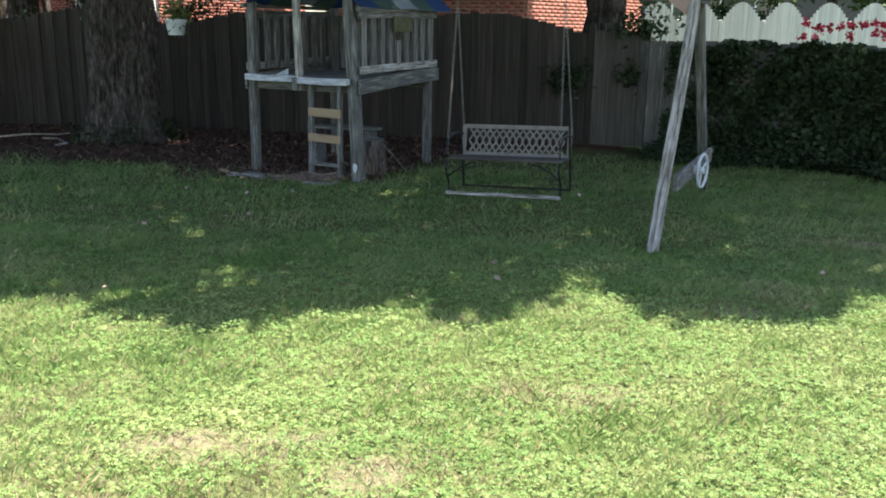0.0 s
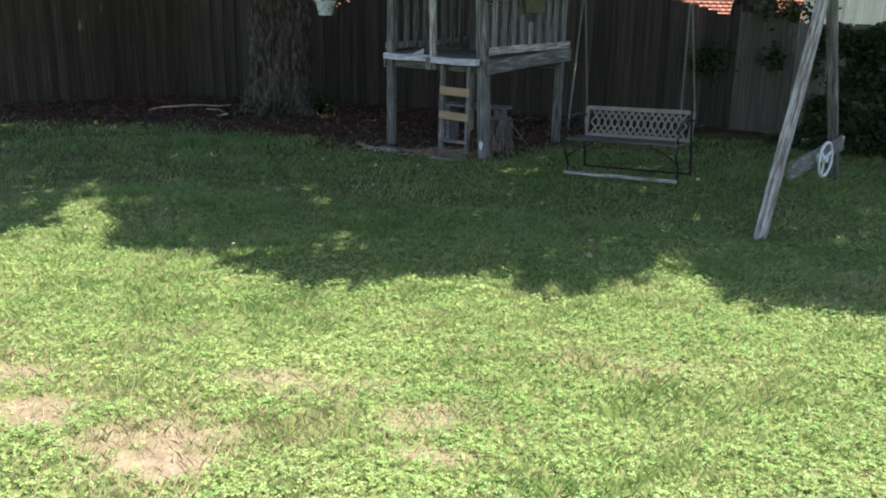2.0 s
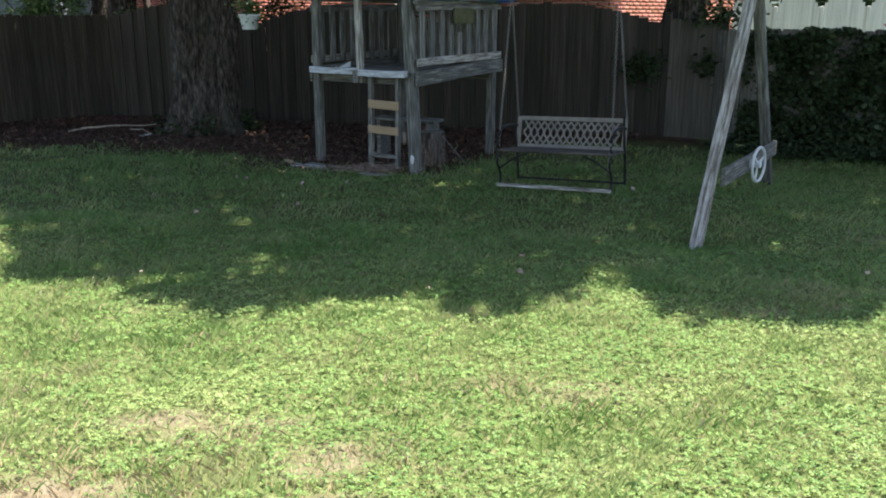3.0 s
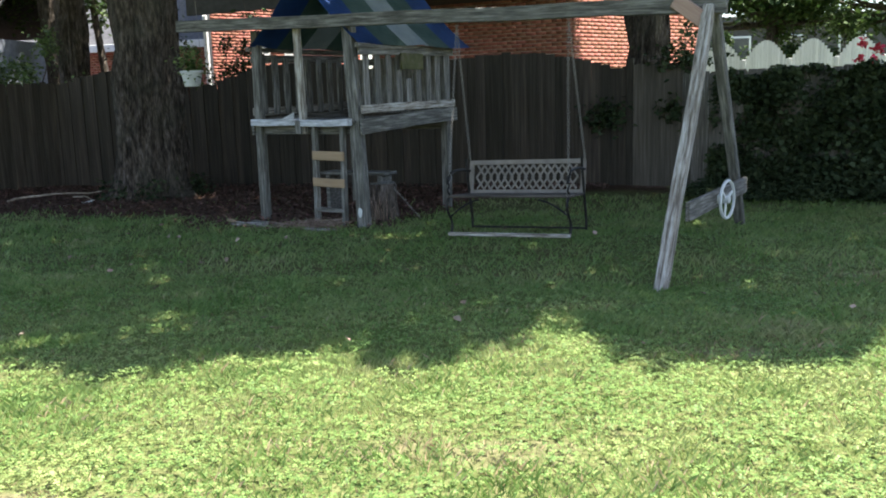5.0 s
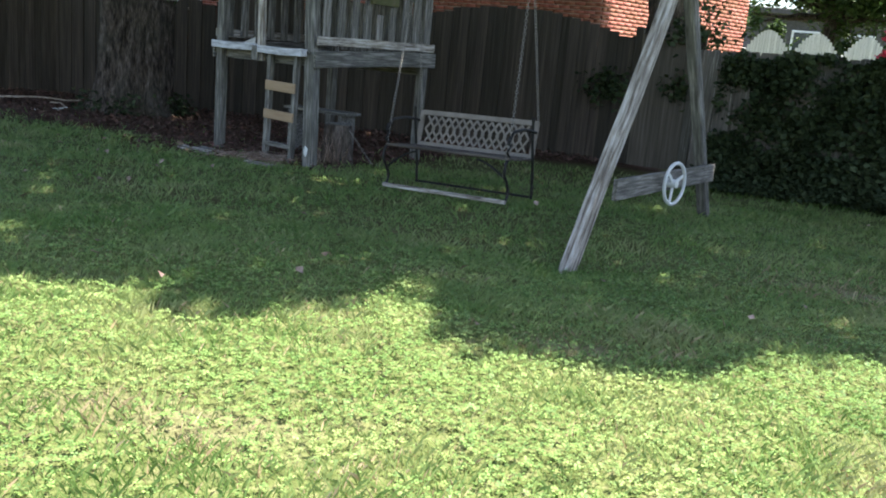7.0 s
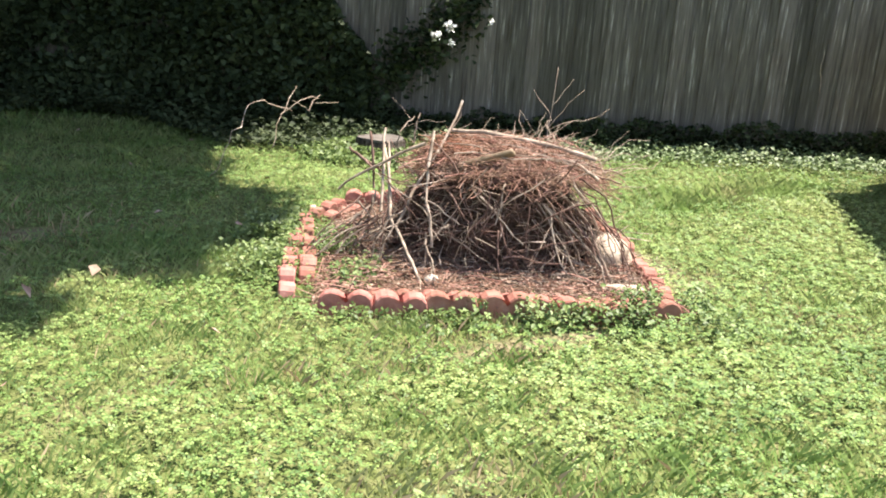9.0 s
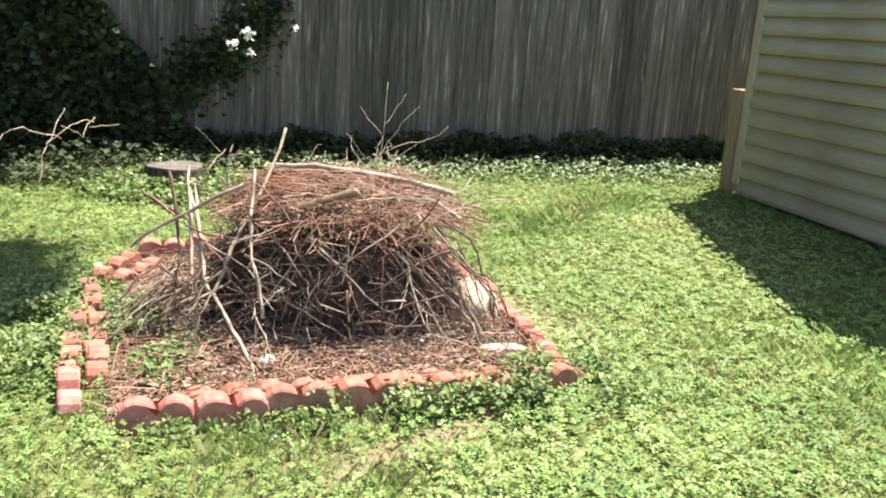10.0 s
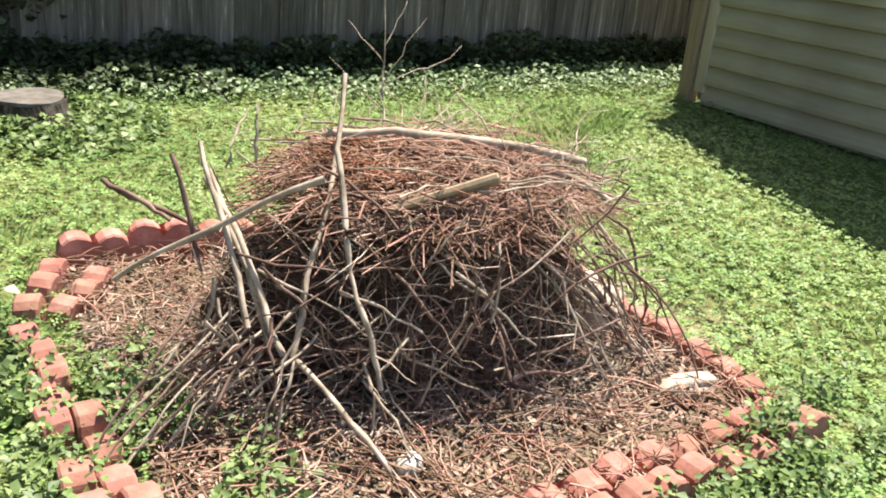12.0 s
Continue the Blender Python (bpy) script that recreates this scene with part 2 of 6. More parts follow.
def ground_material():
    """Lawn soil: thatch and green between the blades, bare dirt, leaf mulch and shade darkening where the mask says."""
    m = bpy.data.materials.new("lawn_ground")
    m.use_nodes = True
    n, l = m.node_tree.nodes, m.node_tree.links
    bsdf = n["Principled BSDF"]
    co = n.new("ShaderNodeTexCoord")

    def ramp(scale, cols, detail=8):
        z = n.new("ShaderNodeTexNoise")
        z.inputs["Scale"].default_value = scale
        z.inputs["Detail"].default_value = detail
        z.inputs["Roughness"].default_value = 0.7
        l.new(co.outputs["Object"], z.inputs["Vector"])
        r = n.new("ShaderNodeValToRGB")
        e = r.color_ramp.elements
        e[0].position, e[0].color = 0.32, rgb(cols[0])
        e[1].position, e[1].color = 0.68, rgb(cols[-1])
        if len(cols) > 2:
            e.new(0.5).color = rgb(cols[1])
        l.new(z.outputs["Fac"], r.inputs["Fac"])
        return r.outputs["Color"]
    green = ramp(16, [(0.055, 0.075, 0.022), (0.115, 0.142, 0.048), (0.21, 0.205, 0.10)])
    dirt = ramp(11, [(0.13, 0.092, 0.062), (0.225, 0.168, 0.12), (0.31, 0.245, 0.185)])
    mulch = ramp(13, [(0.035, 0.02, 0.014), (0.08, 0.045, 0.03), (0.13, 0.085, 0.06)])
    at = n.new("ShaderNodeAttribute")
    at.attribute_name = "soil"
    sep = n.new("ShaderNodeSeparateColor")
    l.new(at.outputs["Color"], sep.inputs[0])
    out = green
    for ch, col in ((0, dirt), (1, mulch)):
        mx = n.new("ShaderNodeMixRGB")
        l.new(sep.outputs[ch], mx.inputs[0])
        l.new(out, mx.inputs[1])
        l.new(col, mx.inputs[2])
        out = mx.outputs[0]
    l.new(out, bsdf.inputs["Base Color"])
    bsdf.inputs["Roughness"].default_value = 0.95
    bsdf.inputs["Specular IOR Level"].default_value = 0.1
    z = n.new("ShaderNodeTexNoise")
    z.inputs["Scale"].default_value = 45
    z.inputs["Detail"].default_value = 6
    l.new(co.outputs["Object"], z.inputs["Vector"])
    b = n.new("ShaderNodeBump")
    b.inputs["Strength"].default_value = 0.9
    b.inputs["Distance"].default_value = 0.03
    l.new(z.outputs["Fac"], b.inputs["Height"])
    l.new(b.outputs[0], bsdf.inputs["Normal"])
    return m


# ---------------------------------------------------------------- builders
WORLD = {}
rng = np.random.default_rng(11)


def thing(name, m=None, label="", category="", group="", kind=""):
    ob = new(name)
    m = m or Matrix()
    ob.matrix_basis = m
    ob.empty_display_size = 0.1
    WORLD[ob] = m
    return tagged(ob, label, category, group, kind)


def part(name, bm, material, parent=None, label="", m=None, smooth=False, kind=""):
    """Links a bmesh or a mesh as one object; m is its pose in the world."""
    if isinstance(bm, bmesh.types.BMesh):
        me = bpy.data.meshes.new(name)
        bm.to_mesh(me)
        bm.free()
    else:
        me = bm
    if material and not me.materials:
        me.materials.append(material)
    if smooth:
        me.polygons.foreach_set("use_smooth", [True] * len(me.polygons))
    ob = new(name, me)
    m = m or (WORLD[parent] if parent else Matrix())
    WORLD[ob] = m
    if parent:
        ob.parent = parent
        ob.matrix_basis = WORLD[parent].inverted() @ m
    else:
        ob.matrix_basis = m
    return tagged(ob, label, kind=kind)


def np_mesh(name, verts, faces):
    """A mesh from arrays: verts (n, 3), faces (k, 3 or 4)."""
    me = bpy.data.meshes.new(name)
    verts = np.asarray(verts, dtype=np.float32)
    faces = np.asarray(faces, dtype=np.int32)
    k, c = faces.shape
    me.vertices.add(len(verts))
    me.vertices.foreach_set("co", verts.ravel())
    me.loops.add(k * c)
    me.loops.foreach_set("vertex_index", faces.ravel())
    me.polygons.add(k)
    me.polygons.foreach_set("loop_start", np.arange(0, k * c, c, dtype=np.int32))
    me.update(calc_edges=True)
    return me


def box_bm(lx, ly, lz, bevel=0.006, seg=1):
    bm = bmesh.new()
    bmesh.ops.create_cube(bm, size=1.0, matrix=Matrix.Diagonal((lx, ly, lz, 1)))
    if bevel:
        bmesh.ops.bevel(bm, geom=bm.edges[:], offset=min(bevel, 0.3 * min(lx, ly, lz)), segments=seg, affect="EDGES")
    return bm


def along(a, b, up=(0, 0, 1)):
    """A pose midway from a to b with x along the way and z near up."""
    a, b, up = Vector(a), Vector(b), Vector(up)
    x = (b - a).normalized()
    y = up.cross(x)
    if y.length < 1e-4:
        y = Vector((0, 1, 0)).cross(x)
    y.normalize()
    z = x.cross(y)
    return Matrix.Translation((a + b) / 2) @ Matrix((x, y, z)).transposed().to_4x4()


def plank(name, a, b, w, h, material, parent, label="", up=(0, 0, 1), bevel=0.006, warp=0.0, cuts=0):
    """A board from a to b: w across, h along up, its edges rounded, warped a little."""
    length = (Vector(b) - Vector(a)).length
    bm = box_bm(length, w, h, bevel)
    if cuts or warp:
        for i in range(1, 6):
            x = -length / 2 + length * i / 6
            bmesh.ops.bisect_plane(bm, geom=bm.verts[:] + bm.edges[:] + bm.faces[:], plane_co=(x, 0, 0), plane_no=(1, 0, 0))
        ph = random.uniform(0, 6)
        for v in bm.verts:
            v.co.z += warp * math.sin(v.co.x * 2.6 + ph) + warp * 0.4 * math.sin(v.co.x * 9 + ph)
            v.co.y += warp * 0.6 * math.sin(v.co.x * 3.3 + ph * 2)
    return part(name, bm, material, parent, label, along(a, b, up))


def tubes(paths, radii, sides=4):
    """Joined tapered tubes: paths (n, k, 3), radii (n, k)."""
    paths = np.asarray(paths, dtype=float)
    radii = np.asarray(radii, dtype=float)
    n, k, _ = paths.shape
    tang = np.gradient(paths, axis=1)
    tang /= np.linalg.norm(tang, axis=2, keepdims=True) + 1e-9
    ref = np.where(np.abs(tang[..., 2:3]) > 0.9, np.array([1.0, 0, 0]), np.array([0, 0, 1.0]))
    s = np.cross(tang, ref)
    s /= np.linalg.norm(s, axis=2, keepdims=True) + 1e-9
    q = np.cross(tang, s)
    ang = np.arange(sides) * 2 * np.pi / sides
    v = (paths[:, :, None, :] + radii[:, :, None, None] * (np.cos(ang)[None, None, :, None] * s[:, :, None, :]
                                                         + np.sin(ang)[None, None, :, None] * q[:, :, None, :]))
    base = (np.arange(n) * k * sides)[:, None, None]
    i = (np.arange(k - 1) * sides)[None, :, None]
    j = np.arange(sides)[None, None, :]
    jn = (j + 1) % sides
    f = np.stack([base + i + j, base + i + jn, base + i + sides + jn, base + i + sides + j], axis=-1).reshape(-1, 4)
    caps = []
    if sides == 4:
        st = np.arange(n) * k * sides
        caps.append(np.stack([st + 3, st + 2, st + 1, st], axis=-1))
        en = st + (k - 1) * sides
        caps.append(np.stack([en, en + 1, en + 2, en + 3], axis=-1))
        f = np.concatenate([f] + caps)
    return v.reshape(-1, 3), f


def wobbly(a, b, k=6, wob=0.05, g=None):
    """Points from a to b with a natural bend; a and b (n, 3)."""
    g = g or rng
    a, b = np.asarray(a, float), np.asarray(b, float)
    n = len(a)
    t = np.linspace(0, 1, k)[None, :, None]
    p = a[:, None, :] * (1 - t) + b[:, None, :] * t
    length = np.linalg.norm(b - a, axis=1)[:, None, None]
    off = g.normal(0, 1, (n, k, 3)).cumsum(axis=1)
    off -= off[:, :1] * (1 - t) + off[:, -1:] * t
    return p + off * wob * length / np.sqrt(k)


def leaves(points, size, up=0.5, g=None, aspect=0.62, fold=0.25, jitter=0.35):
    """Folded leaf blades, one at each point (n, 3), turned at random; up pulls their faces upward."""
    g = g or rng
    p = np.asarray(points, float)
    n = len(p)
    nrm = g.normal(0, 1, (n, 3))
    nrm[:, 2] = np.abs(nrm[:, 2]) + up * 2
    nrm /= np.linalg.norm(nrm, axis=1, keepdims=True)
    d = g.normal(0, 1, (n, 3))
    d -= nrm * (d * nrm).sum(1, keepdims=True)
    d /= np.linalg.norm(d, axis=1, keepdims=True)
    w = np.cross(nrm, d)
    s = (size * (1 + g.uniform(-jitter, jitter, n)))[:, None]
    a = p - d * s * 0.5
    c = p + d * s * 0.5 - nrm * s * 0.12
    b = p + w * s * aspect * 0.5 + nrm * s * fold * 0.4 - d * s * 0.06
    e = p - w * s * aspect * 0.5 + nrm * s * fold * 0.4 - d * s * 0.06
    v = np.stack([a, b, c, e], axis=1).reshape(-1, 3)
    i = np.arange(n)[:, None] * 4
    f = np.concatenate([i + np.array([[0, 1, 2]]), i + np.array([[0, 2, 3]])], axis=1).reshape(-1, 3)
    return v, f


def join_np(*groups):
    vs, fs, o = [], [], 0
    for v, f in groups:
        vs.append(v)
        fs.append(f + o)
        o += len(v)
    return np.concatenate(vs), np.concatenate(fs)


def boxes_np(centres, halves, rot=0.0):
    """Joined plain boxes, for pieces too small to pick apart."""
    c, h = np.asarray(centres, float), np.asarray(halves, float)
    s = np.array([[-1, -1, -1], [1, -1, -1], [1, 1, -1], [-1, 1, -1], [-1, -1, 1], [1, -1, 1], [1, 1, 1], [-1, 1, 1]], float)
    v = (c[:, None, :] + s[None] * h[:, None, :]).reshape(-1, 3)
    q = np.array([[0, 3, 2, 1], [4, 5, 6, 7], [0, 1, 5, 4], [1, 2, 6, 5], [2, 3, 7, 6], [3, 0, 4, 7]])
    f = (np.arange(len(c))[:, None, None] * 8 + q[None]).reshape(-1, 4)
    return v, f


def wave(x, y, s=1.0, seed=0.0):
    """Smooth uneven field from -1 to 1."""
    x, y = x * s, y * s
    return (np.sin(1.7 * x + 0.9 * y + seed) + np.sin(-1.1 * x + 2.3 * y + 1.3 * seed + 2)
            + np.sin(2.9 * x - 1.6 * y + 0.7 * seed + 4) + np.sin(0.6 * x + 3.7 * y + 2.1 * seed)) / 4


def lump(r, seed, squash=(1, 1, 1), rough=0.2, sub=3, freq=1.6):
    bm = bmesh.new()
    bmesh.ops.create_icosphere(bm, subdivisions=sub, radius=1.0)
    for v in bm.verts:
        d = 1 + rough * noise.noise(v.co * freq + Vector((seed, seed * 2, 0))) + rough * 0.4 * noise.noise(v.co * freq * 3 + Vector((0, seed, 3)))
        v.co = Vector((v.co.x * squash[0], v.co.y * squash[1], v.co.z * squash[2])) * d * r
    return bm

# ---------------------------------------------------------------- ground
BARE = [(-1.62, 2.62, 0.24, 0.16, 0.85), (-0.90, 2.42, 0.30, 0.26, 0.92), (-0.62, 3.22, 0.34, 0.14, 0.6), (0.10, 3.02, 0.24, 0.12, 0.55), (-2.1, 2.9, 0.35, 0.16, 0.8),
        (0.17, 2.68, 0.16, 0.08, 0.8), (-0.30, 3.32, 0.24, 0.06, 0.5), (3.70, 7.28, 0.38, 0.16, 0.6), (5.5, 5.12, 0.50, 0.07, 0.7), (6.75, 5.75, 0.16, 0.35, 0.45),
        (2.06, 5.27, 0.2, 0.08, 0.5), (0.9, 3.9, 0.5, 0.15, 0.3), (4.75, 4.30, 0.18, 0.06, 0.35), (5.25, 4.45, 0.2, 0.05, 0.3)]


def bare(x, y):
    """How bare the soil is, 0 to 1."""
    d = np.zeros_like(x)
    for cx, cy, rx, ry, k in BARE:
        q = np.sqrt(((x - cx) / rx) ** 2 + ((y - cy) / ry) ** 2) + 0.5 * wave(x, y, 4.0, cx) + 0.3 * wave(x, y, 11.0, cy)
        d = np.maximum(d, k * np.clip((1.15 - q) / 0.5, 0, 1))
    return d


BED = [(4.80, 5.72), (6.27, 5.07), (7.00, 6.55), (5.62, 7.36)]     # corners of the brick bed


def thin(x, y):
    """How thin and worn the lawn is under the trees, 0 to 0.75; it also darkens the shaded ground."""
    f = np.clip((y - 5.8) / 1.6, 0, 1) * np.clip((3.6 - x) / 2.0, 0, 1)
    return f * np.clip(0.36 + 0.35 * wave(x, y, 1.5, 8) + 0.2 * wave(x, y, 5.0, 2), 0, 0.6)


def in_poly(poly, x, y):
    inside = np.zeros(np.shape(x), bool)
    for (x1, y1), (x2, y2) in zip(poly, poly[1:] + poly[:1]):
        cond = (y1 > y) != (y2 > y)
        xi = (x2 - x1) * (y - y1) / (y2 - y1 + 1e-12) + x1
        inside ^= cond & (x < xi)
    return inside


def mulched(x, y):
    """Leaf mulch under the big tree, the tower and along the back fence."""
    edge = 10.6 + 0.3 * wave(x, y, 1.2, 3) - 0.95 * np.clip((x + 3.8) / 0.7, 0, 1) + 3.0 * np.clip((x + 0.7) / 1.2, 0, 1) - 0.10 * np.clip(-x - 6, 0, 9)
    a = np.clip((y - edge) / 0.9, 0, 1) * (x < 2.6)
    b = 0.4 * in_poly(BED, x, y)
    return np.maximum(a, b)


def rise(x, y):
    return -0.08 * np.exp(-((np.asarray(x) - 1.9) ** 2 + (np.asarray(y) - 7.1) ** 2) / 0.7) + 0.012 * wave(x, y, 2.2, 1.0) + 0.02 * wave(x, y, 0.5, 2.0) + 0.046 * np.clip(np.asarray(x) - 6.6, 0, 5.5)


def build_ground():
    fx = np.arange(-14, 16.01, 0.1)
    fy = np.arange(-3, 18.01, 0.1)
    far = np.array([1, 3, 7, 15, 40, 100, 300, 900, 2500.0])
    xs = np.concatenate([-14 - far[::-1], fx, 16 + far])
    ys = np.concatenate([-3 - far[::-1], fy, 18 + far])
    X, Y = np.meshgrid(xs, ys)
    Z = rise(X, Y) * np.exp(-np.maximum(np.hypot(X - 1, Y - 7) - 16, 0) / 10) - 0.005
    nx, ny = len(xs), len(ys)
    v = np.stack([X, Y, Z], -1).reshape(-1, 3)
    i = np.arange(ny - 1)[:, None] * nx + np.arange(nx - 1)[None, :]
    f = np.stack([i, i + 1, i + nx + 1, i + nx], -1).reshape(-1, 4)
    me = np_mesh("ground", v, f)
    att = me.color_attributes.new("soil", "FLOAT_COLOR", "POINT")
    col = np.zeros((len(v), 4), np.float32)
    col[:, 0] = np.clip(bare(v[:, 0], v[:, 1]) + 0.25 * np.clip(wave(v[:, 0], v[:, 1], 2.5, 5) - 0.35, 0, 1) + 0.8 * in_poly(BED, v[:, 0], v[:, 1]), 0, 1)
    # thin adds dark ground colour that deepens the shade under the trees
    col[:, 1] = np.clip(mulched(v[:, 0], v[:, 1]) + 0.9 * thin(v[:, 0], v[:, 1]), 0, 1)
    col[:, 3] = 1
    att.data.foreach_set("color", col.ravel())
    ob = part("ground", me, ground_material(), smooth=True)
    tagged(ob, "clover and grass lawn ground with bare dirt patches", "ground", kind="structure")


build_ground()


# ---------------------------------------------------------------- fences
def board_mesh(name, w, t, eared=True):
    """A fence board one metre high, with clipped corners at the top and rounded edges."""
    c = 0.03 if eared else 0.004
    out = [(-w / 2, 0), (w / 2, 0), (w / 2, 1 - c), (w / 2 - c * 0.8, 1), (-w / 2 + c * 0.8, 1), (-w / 2, 1 - c)]
    bm = bmesh.new()
    fr = [bm.verts.new((x, -t / 2, z)) for x, z in out]
    bk = [bm.verts.new((x, t / 2, z)) for x, z in out]
    bm.faces.new(fr)
    bm.faces.new(bk[::-1])
    for i in range(6):
        j = (i + 1) % 6
        bm.faces.new((fr[j], fr[i], bk[i], bk[j]))
    bm.normal_update()
    me = bpy.data.meshes.new(name)
    bm.to_mesh(me)
    bm.free()
    return me


def fence(a, b, height, material, label, board=0.135, gap=0.0, eared=True, seed=1, posts=2.2, rail_side=1, lift=lambda s: 0.0):
    """A board fence from a to b; height is a function of the metres along it."""
    g = random.Random(seed)
    a, b = Vector((*a, 0)), Vector((*b, 0))
    length = (b - a).length
    base = along(a, b)
    base.translation = a
    fo = thing("fence", base, label, "fence")
    meshes = [board_mesh("board", board * s, 0.018, eared) for s in (1.05, 1.07, 1.09)]
    for me in meshes:
        me.materials.append(material)
    n = int(length / (board + gap))
    for i in range(n):
        s = (i + 0.5) * length / n
        h = height(s) + g.uniform(-0.012, 0.012)
        m = base @ pose(s, 0.011 * (i % 2 * 2 - 1) + g.uniform(-0.001, 0.001), lift(s) + g.uniform(-0.02, 0.0), g.uniform(-0.2, 0.2), g.uniform(-0.25, 0.25), g.uniform(-0.6, 0.6)) @ Matrix.Diagonal((1, 1, h, 1))
        part("board", g.choice(meshes), None, fo, m=m)
    for z in (0.35, 1.4):
        part("rail", box_bm(length, 0.04, 0.085, 0.006), material, fo, m=base @ pose(length / 2, 0.045 * rail_side, z + lift(length / 2), 0, -math.degrees(math.atan2(lift(length) - lift(0), length))))
    k = max(2, round(length / posts) + 1)
    for i in range(k):
        s = min(max(length * i / (k - 1), 0.05), length - 0.05)
        part("post", box_bm(0.09, 0.09, min(height(s), 1.75), 0.008), material, fo, m=base @ pose(s, 0.1 * rail_side, lift(s) + min(height(s), 1.75) / 2))
    return fo


def arched(pitch, low, high, off=0.0, flip=1):
    """Tops that swell and dip from post to post."""
    def h(s):
        u = ((s + off) / pitch) % 1.0
        return low + (high - low) * math.sin(math.pi * u) ** 0.8
    return h


BF_A, BF_B = (-8.06, 15.33), (2.10, 13.92)
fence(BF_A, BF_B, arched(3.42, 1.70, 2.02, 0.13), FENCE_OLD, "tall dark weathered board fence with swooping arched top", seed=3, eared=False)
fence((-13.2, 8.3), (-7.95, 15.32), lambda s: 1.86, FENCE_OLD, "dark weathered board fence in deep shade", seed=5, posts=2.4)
RF_A, RF_B = (2.84, 13.60), (11.6, 6.27)
fence(RF_A, RF_B, lambda s: 1.62 + 0.02 * math.sin(s * 1.3), FENCE_BROWN, "silvery brown weathered board fence beside the shed", board=0.14, seed=7, posts=2.4,
      lift=lambda s: 0.046 * max(0.0, min(5.5, RF_A[0] + 0.767 * s - 6.6)))


def gate():
    m = along((2.16, 13.84, 0), (2.92, 13.62, 0))
    m.translation = Vector((2.16, 13.84, 0))
    gt = thing("wooden_gate", m, "closed weathered wooden board gate in fence", "gate")
    for i in range(5):
        part("board", board_mesh("board", 0.151, 0.02, False), GATE_WOOD, gt, m=m @ pose(0.08 + i * 0.152, -0.03, 0.0) @ Matrix.Diagonal((1, 1, 1.76, 1)))
    for z in (0.3, 1.5):
        part("rail", box_bm(0.74, 0.035, 0.09, 0.006), FENCE_OLD, gt, m=m @ pose(0.38, 0.0, z))
    for x in (-0.05, 0.80):
        part("post", box_bm(0.1, 0.1, 1.86, 0.01), FENCE_OLD, gt, m=m @ pose(x, 0.03, 0.93))


gate()


# ---------------------------------------------------------------- play set
PS = Matrix.Translation((2.45, 8.40, 0)) @ Matrix(((0.9286, 0.371, 0), (-0.371, 0.9286, 0), (0, 0, 1))).to_4x4()


def L(u, v, z):
    return PS @ Vector((u, v, z))


# the tower stands a little askew to the beam
TS = Matrix(((0.950, 0.358, 0, -0.986 + 3.70 * 0.950), (-0.507, 0.843, 0, 9.773 - 3.70 * 0.507), (0, 0, 1, 0), (0, 0, 0, 1)))
TP = Matrix.Translation((-0.986, 9.773, 0)) @ Matrix.Rotation(radians(-27.0), 4, "Z") @ Matrix.Translation((3.70, 0, 0))


def T(u, v, z):
    return TS @ Vector((u, v, z))


